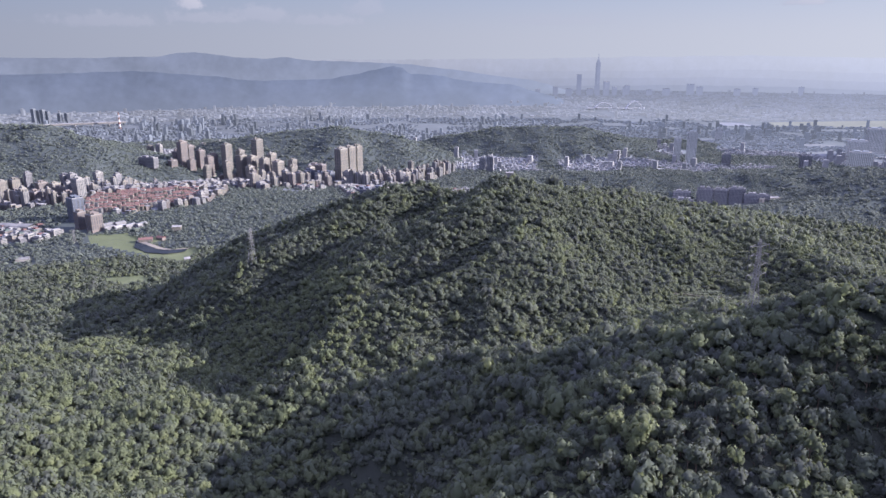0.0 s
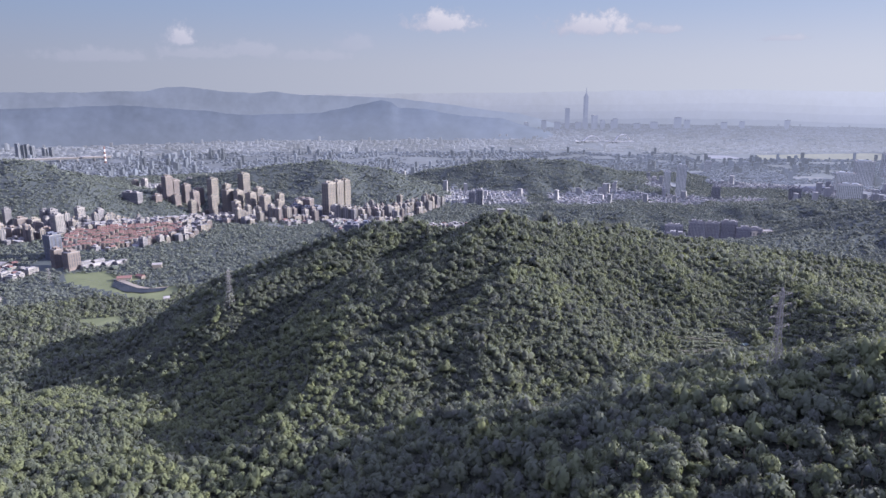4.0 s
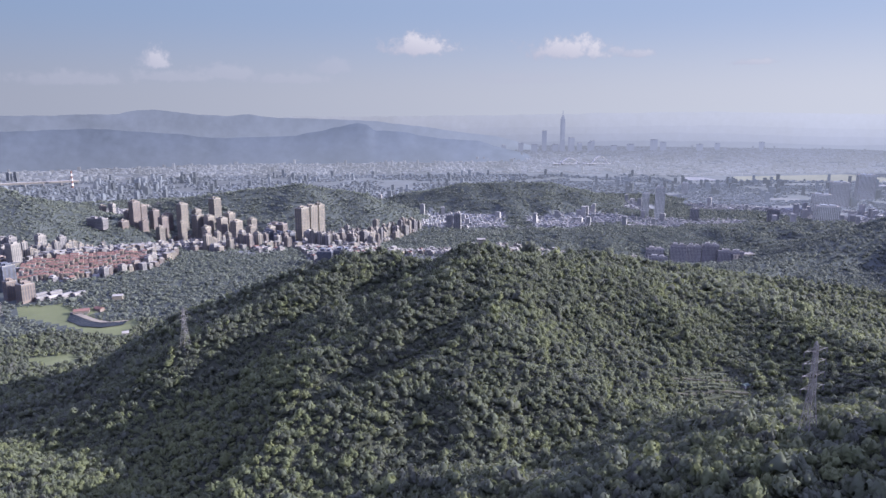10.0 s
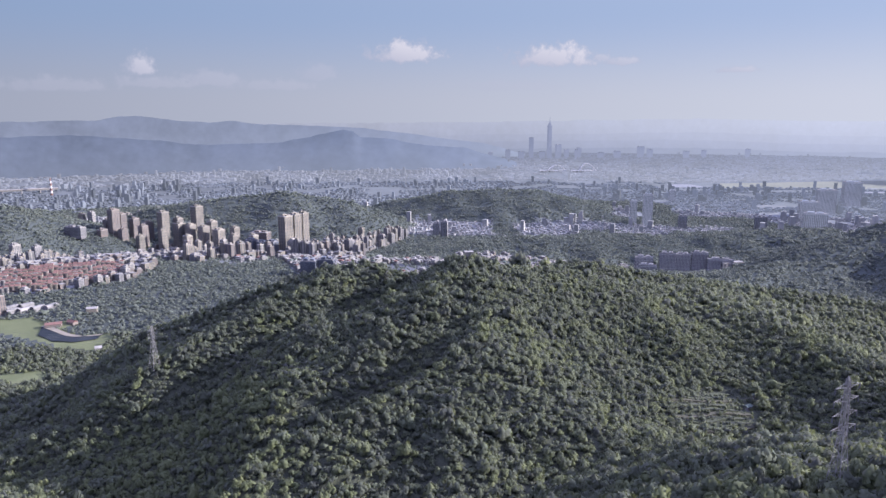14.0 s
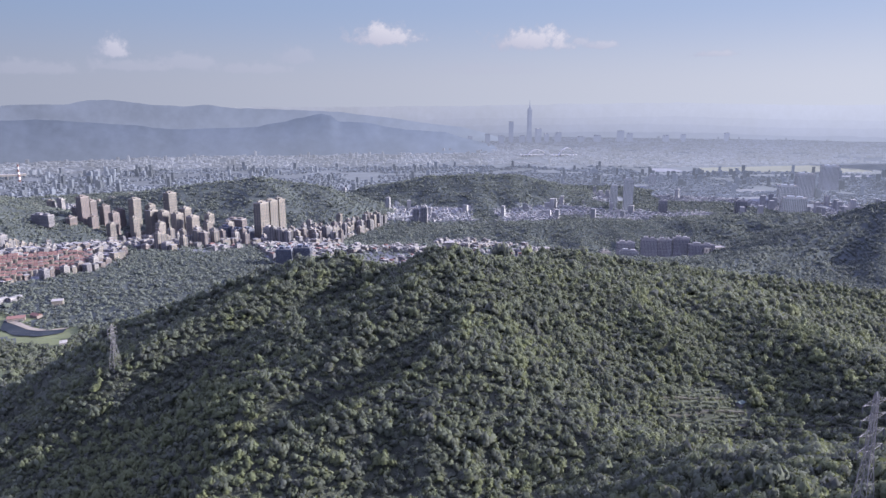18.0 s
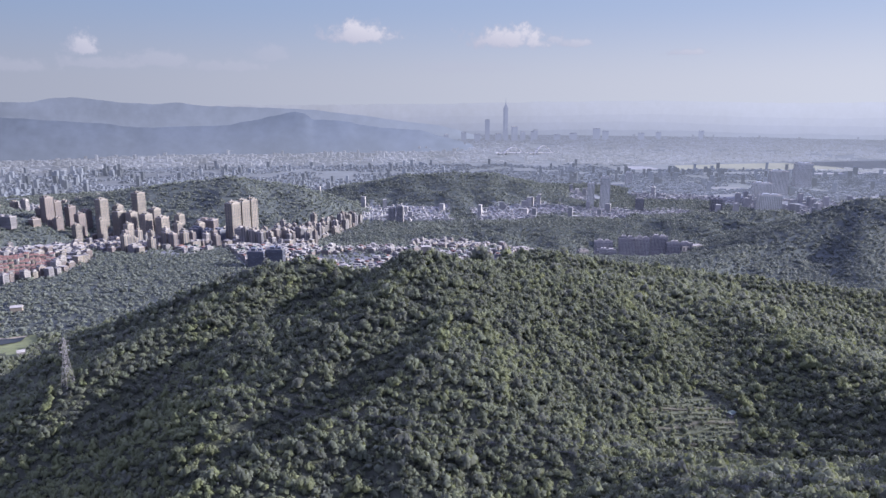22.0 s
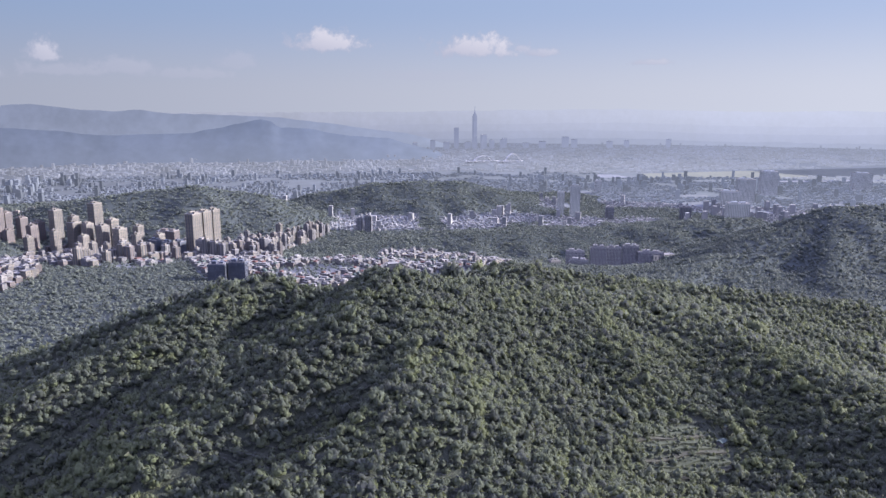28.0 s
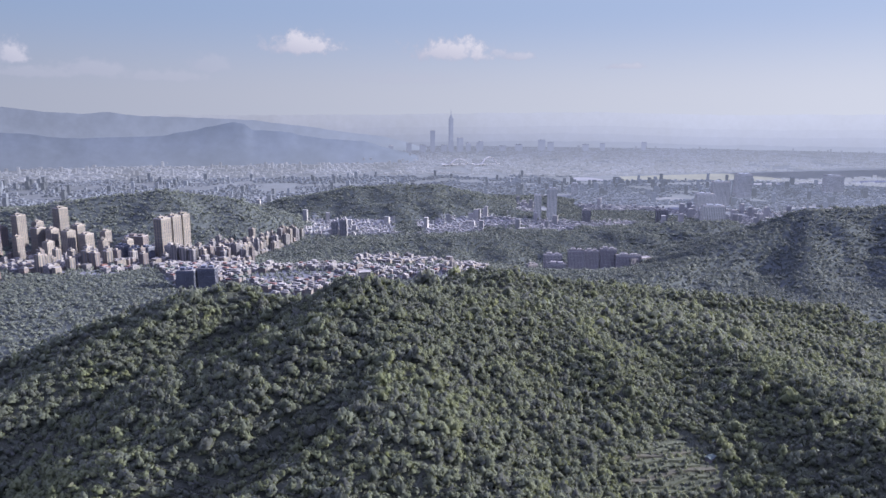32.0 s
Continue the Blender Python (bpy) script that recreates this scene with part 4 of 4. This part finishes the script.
# blocks on the plain
for x, y, w, d, top, kind in [(1077, 2994, 40, 34, -314, 4), (1044, 3076, 30, 24, -350, 4), (1196, 2906, 34, 24, -396, 1), (1494, 2833, 44, 30, -392, 1), (1550, 2560, 80, 40, -342, 4),
                              (1532, 3847, 36, 30, -384, 2), (2386, 3582, 80, 60, -322, 4), (2057, 3286, 80, 50, -330, 4), (3079, 3734, 96, 60, -354, 4), (1902, 3171, 80, 50, -372, 4),
                              (160, 2790, 22, 18, -397, 1), (192, 2785, 26, 18, -391, 1)]:
    tower("office_tower", "blue-grey office tower on the city plain, paled with painted haze", x, y, w, d, top, -18, M_OFFICE if kind == 4 or y > 3000 else M_HAZETOWER, 4, 1, 3, group="towers of the plain")


def skyscraper():
    """The city's great tower: a tapered base, eight flaring segments, a narrow top and a spire."""
    p, k = squeeze(np.array((1846.0, 8400.0, -450.0)))
    root = thing("skyscraper", "very tall tower of stacked flaring segments with a spire", "skyscraper",
                 m=Matrix.LocRotScale(p, Euler((0, 0, 0.3)), (float(k),) * 3))

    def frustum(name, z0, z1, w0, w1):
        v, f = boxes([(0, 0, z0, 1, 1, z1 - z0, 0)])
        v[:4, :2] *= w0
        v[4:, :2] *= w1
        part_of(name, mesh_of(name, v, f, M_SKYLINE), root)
    frustum("base", -20, 118, 56, 44)
    for k in range(8):
        frustum("segment", 118 + 33 * k, 151 + 33 * k, 37, 45)
    frustum("upper_block", 382, 405, 30, 26)
    frustum("crown_block", 405, 425, 18, 13)
    frustum("spire", 425, 488, 7, 2)


skyscraper()
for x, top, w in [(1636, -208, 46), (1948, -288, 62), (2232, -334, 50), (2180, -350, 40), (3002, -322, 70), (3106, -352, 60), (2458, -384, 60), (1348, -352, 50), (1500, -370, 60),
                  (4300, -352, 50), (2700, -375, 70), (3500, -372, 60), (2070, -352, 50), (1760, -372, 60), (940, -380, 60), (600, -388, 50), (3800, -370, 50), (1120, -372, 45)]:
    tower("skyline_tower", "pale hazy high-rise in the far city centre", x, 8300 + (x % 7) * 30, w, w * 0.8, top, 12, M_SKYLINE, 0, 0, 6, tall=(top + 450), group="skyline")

for x, y, tall in [(-2860, 4840, 96), (-2826, 4850, 84), (-2795, 4838, 90), (-2768, 4852, 78), (-2700, 4880, 62), (-2640, 4860, 66)]:
    tower("apartment_tower", "pale distant high-rise beside the elevated road", x, y, 26, 22, 0, -20, M_CITYHAZE, 3, 1, 6, tall=tall, group="roadside towers")


def house_templates():
    """Low town houses: each with walls, parapet roof, a roof shed and window bands."""
    made = []
    rng = random.Random(4)
    for k in range(12):
        w, d, h = rng.uniform(10, 24), rng.uniform(10, 15), rng.choice((6, 9, 9, 12, 12))
        wall = M_WALLS[k % 4]
        t = thing("town_house", ("low beige", "low grey", "low white", "low pink-brown")[k % 4] + " town house with a roof shed", "house", "town houses")
        v, f = boxes([(0, 0, -6, w, d, h + 6, 0)])
        part_of("wall", mesh_of("wall", v, f, wall), t)
        v, f = boxes([(0, 0, h, w + 0.4, d + 0.4, 0.7, 0)])
        part_of("roof", mesh_of("roof", v, f, M_ROOF), t)
        v, f = boxes([(rng.uniform(-0.2, 0.2) * w, rng.uniform(-0.2, 0.2) * d, h + 0.7, w * rng.uniform(0.4, 0.75), d * 0.6, 2.8, 0)])
        part_of("roof_shed", mesh_of("roof_shed", v, f, (M_ROOF, M_ROOF, M_TEAL, M_ROOF, M_RED)[k % 5]), t)
        for z in np.arange(1.2, h - 1, 3.1):
            v, f = boxes([(0, 0, z, w + 0.25, d * 0.8, 1.5, 0), (0, 0, z, w * 0.8, d + 0.25, 1.5, 0)])
            part_of("window_band", mesh_of("window_band", v, f, M_GLASS), t)
        made.append(t)
    return made


def low_town():
    rng = np.random.default_rng(9)
    spots = []
    for poly in (TOWN_NEAR, TOWN_LEFT, TOWN_MID):
        a = np.array(poly)
        gx, gy = np.meshgrid(np.arange(a[:, 0].min(), a[:, 0].max(), 19.5), np.arange(a[:, 1].min(), a[:, 1].max(), 17.5))
        c, s = math.cos(-0.45), math.sin(-0.45)
        mx, my = a.mean(0)
        k = 1.02 if poly is TOWN_LEFT else 1.2
        x, y = mx + c * (gx - mx) * k - s * (gy - my) * k, my + s * (gx - mx) * k + c * (gy - my) * k
        x, y = (x + rng.uniform(-4, 4, x.shape)).ravel(), (y + rng.uniform(-4, 4, y.shape)).ravel()
        ok = inside(x, y, poly) & is_town(x, y) & ~inside(x, y, ESTATE) & (value_noise(x / 70, y / 70, 17) > np.where((y < 2020) & (x > -600), -0.12, -0.36))
        az = np.degrees(np.arctan2(x, y))
        ok &= (az > -42)
        spots.append(np.stack([x[ok], y[ok]], -1))
    spots = np.concatenate(spots)
    keep = np.ones(len(spots), dtype=bool)
    for o in [o for o in scene.objects if o.name.startswith(("apartment", "office", "housing"))]:
        keep &= np.hypot(spots[:, 0] - o.location.x, spots[:, 1] - o.location.y) > 26
    spots = spots[keep]
    # the nearest edge of the town house by house
    edge = (spots[:, 1] < 1960) & (spots[:, 0] > -420) | (spots[:, 1] < 1560) & (spots[:, 0] > -1100)
    pick = np.nonzero(edge)[0][:290]
    plan = house_templates()
    for n, i in enumerate(pick):
        x, y = spots[i]
        m = pose(x, y, float(height(x, y)), 0, 0, -26 + 90 * rng.integers(0, 2) + rng.normal(0, 4))
        if n < len(plan):
            plan[n].matrix_world = m
        else:
            copy_thing(plan[rng.integers(0, len(plan))], m)
    rest = np.ones(len(spots), dtype=bool)
    rest[pick] = False
    spots = spots[rest]
    rows, glass = [[] for _ in range(4)], []
    z = height(spots[:, 0], spots[:, 1])
    for (x, y), pz in zip(spots, z):
        tall = rng.uniform() < (0.5 if -260 < x < 80 and y > 2060 else 0.32 if x < -900 and 1640 < y < 2200 else 0.16) and not (-900 < x < -560) and not (80 < x < 460 and y < 2200)
        front = y < 2020 and x > -330
        tall = tall and not front
        h = rng.uniform(26, 52) if tall else rng.uniform(7, 12) if front else rng.uniform(8, 20)
        w, d = rng.uniform(10, 20), rng.uniform(9, 15)
        a = -0.62 + rng.normal(0, 0.08)
        rows[rng.choice(4, p=(0.36, 0.24, 0.22, 0.18))].append((x, y, pz - 6, w, d, h + 6, a))
        c, s = math.cos(a), math.sin(a)
        if tall:
            for sx in (-0.27, 0.27):
                glass.append((x + c * sx * w, y + s * sx * w, pz + 3, w * 0.24, d + 0.6, h - 5, a))
                glass.append((x - s * sx * d, y + c * sx * d, pz + 3, w + 0.6, d * 0.24, h - 5, a))
            rows[0].append((x, y, pz + h, w * 0.4, d * 0.4, 4, a))
        else:
            for q in np.arange(1.5, h - 1.5, 3.3):
                glass.append((x, y, pz + q, w + 0.4, d * 0.7, 1.4, a))
                glass.append((x, y, pz + q, w * 0.7, d + 0.4, 1.4, a))
            if rng.uniform() < 0.6:
                rows[2].append((x + 1, y, pz + h, w * 0.5, d * 0.6, 2.8, a))
    for k, say in enumerate(("beige", "grey", "white", "pinkish")):
        v, f = boxes(rows[k])
        me = mesh_of("town_buildings", v, f, M_WALLS[k])
        me.materials.append(M_ROOF)
        idx = np.zeros(len(f), dtype=np.int32)
        idx[1::6] = 1
        me.polygons.foreach_set("material_index", idx)
        tagged(new("town_buildings", me), f"crowded {say} town buildings with flat roofs", "buildings", kind="stuff")
    v, f = boxes(glass)
    tagged(new("town_windows", mesh_of("town_windows", v, f, M_GLASS)), "rows of dark windows on the crowded town buildings", "windows", kind="stuff")


ESTATE = [(-830, 1530), (-720, 1560), (-610, 1640), (-610, 1750), (-740, 1785), (-880, 1710)]


def red_roof_estate():
    """Terraces of small houses under red gabled roofs."""
    rng = random.Random(8)
    me_wall = [mesh_of("wall", *boxes([(0, 0, -6, 9, 10, 16.5, 0), (2.2, -5.6, -4, 3.0, 2.0, 13.5, 0)]), M_WALLS[k]) for k in (0, 2, 3)]
    v = np.array([(-4.7, -4.6, 10.6), (4.7, -4.6, 10.6), (4.7, 4.6, 10.6), (-4.7, 4.6, 10.6), (-3.6, 0, 13.4), (3.6, 0, 13.4)], dtype=float)
    me_roof = mesh_of("roof", v, np.array([(0, 1, 5), (0, 5, 4), (2, 3, 4), (2, 4, 5), (1, 2, 5), (3, 0, 4), (0, 3, 2), (0, 2, 1)]), M_RED)
    me_win = mesh_of("window_band", *boxes([(0, 0, 6.6, 6.4, 10.4, 1.6, 0)]), M_GLASS)
    me_win2 = mesh_of("window_band", *boxes([(0, 0, 2.0, 6.4, 10.4, 1.6, 0)]), M_GLASS)
    made = 0
    a = radians(14)
    for i in range(13):
        for j in range(30):
            x, y = -890 + j * 9.8 * math.cos(a) - i * 7 * math.sin(a), 1500 + j * 9.8 * math.sin(a) + i * 27
            if not inside(np.array(x), np.array(y), ESTATE) or rng.random() < 0.08 or j % 8 == 7:
                continue
            t = thing("terraced_house", "small terraced house under a red gabled tile roof", "house", "red-roofed terraces", m=pose(x, y, float(height(x, y)) + rng.choice((-1.2, 0, 0, 1.4)) + 1.0 * ((i + j // 4) % 3), 0, 0, 14))
            part_of("wall", me_wall[rng.randrange(3)], t)
            part_of("roof", me_roof, t)
            part_of("window_band", me_win, t)
            part_of("window_band", me_win2, t)
            made += 1


red_roof_estate()
low_town()


def far_city():
    """The plain's uncounted buildings, coarser with distance."""
    rng = np.random.default_rng(19)
    rows = [[], [], []]
    for step, r0, r1, hh in ((18, 2500, 3600, 8), (27, 3600, 5200, 7.5), (52, 5200, 9500, 11)):
        g = np.arange(-r1, r1, step)
        x, y = np.meshgrid(g, g)
        x, y = x.ravel() + rng.uniform(-0.3, 0.3, x.size) * step, y.ravel() + rng.uniform(-0.3, 0.3, x.size) * step
        r, a = np.hypot(x - 10, y - 140), np.degrees(np.arctan2(x, y - 140))
        ok = (r > r0) & (r < r1) & (abs(a - 4) < 46) & ~inside(x, y, TOWN_MID)
        x, y = x[ok], y[ok]
        ok = is_town(x, y) & (value_noise(x / 150, y / 150, 27) > -0.2) & ~inside(x, y, RIVER_FLAT)
        x, y = x[ok], y[ok]
        dense = value_noise(x / 400, y / 400, 33)
        for px, py, pz, q in zip(x, y, height(x, y), dense):
            tall = rng.uniform() < 0.012 + 0.06 * (q > 0.12)
            h = rng.uniform(24, 52) if tall else hh * math.exp(rng.normal(-0.2, 0.4))
            w, d = (rng.uniform(13, 22), rng.uniform(12, 18)) if tall else (step * rng.uniform(0.3, 0.75), step * rng.uniform(0.25, 0.6))
            rows[1 if step > 50 else 2 if step > 25 else 0].append((px, py, pz - 5, w, d, h + 5, -0.3 + rng.normal(0, 0.12)))
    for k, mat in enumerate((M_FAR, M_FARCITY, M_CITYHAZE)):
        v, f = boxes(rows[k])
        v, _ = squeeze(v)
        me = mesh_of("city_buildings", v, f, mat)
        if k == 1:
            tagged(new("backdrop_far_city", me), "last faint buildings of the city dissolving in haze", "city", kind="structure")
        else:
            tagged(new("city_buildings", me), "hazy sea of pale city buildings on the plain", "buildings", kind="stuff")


RIVER_FLAT = [(1750, 4560), (2200, 4640), (3200, 4450), (6000, 4600), (6000, 5300), (2700, 5050), (1800, 4900)]
far_city()


def flat_sheet(name, label, poly, mat, lift, category):
    """A level patch of water or grass over the plain, following it to the distance."""
    a = np.array(poly, dtype=float)
    n = 14
    u, w = np.meshgrid(np.linspace(0, 1, n), np.linspace(0, 1, 5), indexing="ij")
    half = len(a) // 2
    low = np.array([np.interp(u, np.linspace(0, 1, half), a[:half, k]) for k in (0, 1)])
    high = np.array([np.interp(u, np.linspace(0, 1, half), a[::-1][:half, k]) for k in (0, 1)])
    x, y = low * (1 - w) + high * w
    z = height(x, y) + lift
    v, _ = squeeze(np.stack([x, y, z], -1))
    i, j = np.meshgrid(np.arange(n - 1), np.arange(4), indexing="ij")
    f = np.stack([i * 5 + j, (i + 1) * 5 + j, (i + 1) * 5 + j + 1, i * 5 + j + 1], -1).reshape(-1, 4)
    tagged(new(name, mesh_of(name, v.reshape(-1, 3), f, mat)), label, category, kind="structure")


flat_sheet("riverside_grass", "pale green riverside flats across the plain", [(2150, 4560), (3200, 4420), (6000, 4600), (6000, 5250), (3200, 5000), (2300, 4900)], M_FLAT, 2, "grass")
flat_sheet("water_river", "pale shining bend of the river", [(1860, 4640), (1960, 4600), (2090, 4600), (2060, 4820), (1980, 4860), (1900, 4860)], M_WATER, 4, "water")
flat_sheet("water_channel", "long pale river channel on the plain", [(2900, 4180), (3500, 4140), (5200, 4300), (5200, 4400), (3500, 4250), (2900, 4250)], M_WATER, 4, "water")
flat_sheet("water_pond", "dark pond on the golf course", [(-603, 1297), (-561, 1262), (-525, 1255), (-498, 1278), (-500, 1300), (-528, 1285), (-562, 1297), (-620, 1345)], M_POND, 1.5, "water")
flat_sheet("pond_bank", "pale sandy bank along the pond on the golf course", [(-622, 1345), (-562, 1296), (-528, 1284), (-499, 1299), (-499, 1308), (-526, 1292), (-557, 1306), (-613, 1352)], M_BANK, 1.9, "bank")


def arch_bridge(x, y, span, rise):
    p, k = squeeze(np.array((x, y, -447.0)))
    root = thing("arch_bridge", "pale arched road bridge far across the plain", "bridge", "arch bridges", m=Matrix.LocRotScale(p, Euler((0, 0, 0.1)), (float(k),) * 3))
    for s in (-9, 9):
        vs = []
        for i in range(17):
            x0, z0 = -span / 2 + span * i / 16, 8 + rise * (1 - (2 * i / 16 - 1) ** 2)
            vs += [(x0, s - 3.5, z0 - 3), (x0, s + 3.5, z0 - 3), (x0, s + 3.5, z0 + 3), (x0, s - 3.5, z0 + 3)]
        f = [(4 * i + j, 4 * i + (j + 1) % 4, 4 * i + 4 + (j + 1) % 4, 4 * i + 4 + j) for i in range(16) for j in range(4)]
        part_of("arch", mesh_of("arch", vs, f, M_BRIDGE), root)
    v, f = boxes([(0, 0, 6, span * 1.9, 22, 5, 0)])
    part_of("deck", mesh_of("deck", v, f, M_BRIDGE), root)
    for i in range(-4, 5):
        v, f = boxes([(i * span * 0.2, 0, -6, 6, 16, 14, 0)])
        part_of("pier", mesh_of("pier", v, f, M_WALLS[1]), root)


arch_bridge(1423, 6173, 165, 46)
arch_bridge(1683, 6130, 150, 62)


def viaduct():
    root = thing("road_viaduct", "long pale elevated road on piers", "viaduct")
    pts = [(-3300 + 90 * i, 4060 + 45 * i) for i in range(14)]
    for (ax, ay), (bx, by) in zip(pts, pts[1:]):
        e, _ = squeeze(np.array([(ax, ay, -424.0), (bx, by, -424.0)]))
        v, f = strut(e[0], e[1], 9)
        part_of("deck_span", mesh_of("deck_span", v, f, M_WALLS[2]), root)
        e, _ = squeeze(np.array([(ax, ay, -455.0), (ax, ay, -424.0)]))
        v, f = strut(e[0], e[1], 5)
        part_of("pier", mesh_of("pier", v, f, M_WALLS[1]), root)


viaduct()


def striped_chimney(x, y, tall, wide):
    """A tall chimney painted in red and white rings."""
    p, k = squeeze(np.array((x, y, float(height(x, y)))))
    root = thing("striped_chimney", "tall chimney painted in red and white rings", "chimney", m=Matrix.LocRotScale(p, Euler((0, 0, 0)), (float(k),) * 3))
    n = 7
    for i in range(n):
        r0, r1 = wide * (1 - 0.45 * i / n) / 2, wide * (1 - 0.45 * (i + 1) / n) / 2
        ring = [(math.cos(a * 0.6283), math.sin(a * 0.6283)) for a in range(10)]
        v = np.array([(c * r0, q * r0, tall * i / n) for c, q in ring] + [(c * r1, q * r1, tall * (i + 1) / n) for c, q in ring])
        f = np.array([(a, (a + 1) % 10, 10 + (a + 1) % 10, 10 + a) for a in range(10)])
        part_of("ring", mesh_of("ring", v, f, M_RED if i % 2 == 0 else M_BRIDGE, True), root)


striped_chimney(-2080, 4450, 105, 16)

# ---- the small things of the valley ----


def gable_house(name, label, x, y, w, d, h, turn, wall, roof, rise=3.0):
    t = thing(name, label, "house", m=pose(x, y, float(height(x, y)), 0, 0, turn))
    v, f = boxes([(0, 0, -3, w, d, h + 3, 0)])
    part_of("wall", mesh_of("wall", v, f, wall), t)
    e = 0.6
    v = np.array([(-w / 2 - e, -d / 2 - e, h), (w / 2 + e, -d / 2 - e, h), (w / 2 + e, d / 2 + e, h), (-w / 2 - e, d / 2 + e, h), (-w / 2 - e, 0, h + rise), (w / 2 + e, 0, h + rise)])
    part_of("roof", mesh_of("roof", v, np.array([(0, 1, 5), (0, 5, 4), (2, 3, 4), (2, 4, 5), (1, 2, 5), (3, 0, 4), (0, 3, 2), (0, 2, 1)]), roof), t)
    v, f = boxes([(k * w * 0.3, 0, 1.2, w * 0.14, d + 0.3, 1.6, 0) for k in (-1, 0, 1)])
    part_of("window_band", mesh_of("window_band", v, f, M_GLASS), t)


gable_house("club_house", "pink club house under a red roof beside the pond", -600, 1345, 26, 14, 6, 20, PINK, M_RED)
gable_house("club_wing", "low wing of the club house with a red roof", -575, 1360, 18, 10, 5, -30, PINK, M_RED)
gable_house("villa", "pale yellow villa in the trees", -567, 1426, 18, 12, 9, 10, BEIGE, M_ROOF)
gable_house("white_house", "white house standing alone in the wood", -764, 1201, 22, 12, 7, 25, WHITE, M_ROOF)
gable_house("white_cottage", "small white cottage in the trees", -470, 1215, 10, 8, 5, 25, WHITE, M_ROOF)
gable_house("farm_shed", "low farm shed with a teal sheet roof beside the terraces", 297, 654, 6, 4, 2.6, 30, GREY, M_TEAL, 1.2)
gable_house("farm_hut", "small grey hut at the edge of the terraces", 309, 668, 3.6, 3, 2.4, 10, GREY, M_TEAL, 0.9)
gable_house("summit_hut", "small pale hut on the summit between trees", 78, 806, 8, 5, 9, 5, WHITE, M_ROOF, 1.0)


def vault_sheds():
    """Barrel-roofed sheds side by side at the edge of the golf course."""
    for k, (x, y) in enumerate([(-712, 1424), (-694, 1434), (-676, 1446), (-656, 1456), (-724, 1446), (-704, 1460)]):
        t = thing("barrel_shed", "white shed with a barrel roof beside the golf course", "shed", "barrel-roofed sheds", m=pose(x, y, float(height(x, y)), 0, 0, -28))
        v, f = boxes([(0, 0, -3, 13, 24, 8, 0)])
        part_of("wall", mesh_of("wall", v, f, GREY), t)
        ring = [(6.8 * math.cos(math.pi * i / 10), 5 + 3.4 * math.sin(math.pi * i / 10)) for i in range(11)]
        v = np.array([(x, s, z) for s in (-12.3, 12.3) for x, z in ring])
        f = np.array([(i, i + 1, i + 12, i + 11) for i in range(10)])
        part_of("roof", mesh_of("roof", v, f, M_ROOF, True), t)


vault_sheds()


def long_hall():
    """A long hall under a low barrel roof at the edge of the near town."""
    t = thing("long_hall", "long grey hall with a low barrel roof and window band", "hall", m=pose(-925, 1432, float(height(-925, 1432)), 0, 0, -8))
    part_of("wall", mesh_of("wall", *boxes([(0, 0, -4, 104, 26, 13, 0)]), GREY), t)
    ring = [(13.6 * math.cos(math.pi * i / 12), 9 + 4.2 * math.sin(math.pi * i / 12)) for i in range(13)]
    v = np.array([(s, y, z) for s in (-52.6, 52.6) for y, z in ring])
    part_of("roof", mesh_of("roof", v, np.array([(i, i + 1, i + 14, i + 13) for i in range(12)]), M_ROOF, True), t)
    me = mesh_of("window", *boxes([(0, 0, 3.5, 5.5, 26.6, 2.6, 0)]), M_GLASS)
    for k in range(13):
        part_of("window", me, t, at=(-48 + 8 * k, 0, 0))


long_hall()


def terraces():
    """Narrow cultivated terraces in the hollow of the hill, each a strip held by a low bank."""
    root = thing("terraced_field", "narrow green and earthen terraces in a hollow of the wooded hill", "field")
    rng = random.Random(3)
    a = Vector((0.97, 0.24))
    b = Vector((-0.24, 0.97))
    for k in range(9):
        o = Vector((262, 622)) + b * (k * 5.0)
        n, left, right = 12, -34 + rng.uniform(-6, 6), 34 + rng.uniform(-8, 6)
        vs = []
        for i in range(n):
            c = o + a * (left + (right - left) * i / (n - 1)) + b * (1.2 * math.sin(i * 0.7 + k))
            c2 = c + b * 3.6
            z = float(height(c.x, c.y)) + 1.6
            vs += [(c.x, c.y, z - 2.4), (c.x, c.y, z), (c2.x, c2.y, z + 0.2), (c2.x, c2.y, z - 2.4)]
        f = [(4 * i + j, 4 * (i + 1) + j, 4 * (i + 1) + j + 1, 4 * i + j + 1) for i in range(n - 1) for j in range(3)]
        part_of("terrace", mesh_of("terrace", np.array(vs), np.array(f)[:, ::-1], M_TERRACE if k % 3 else M_EARTH), root)


terraces()
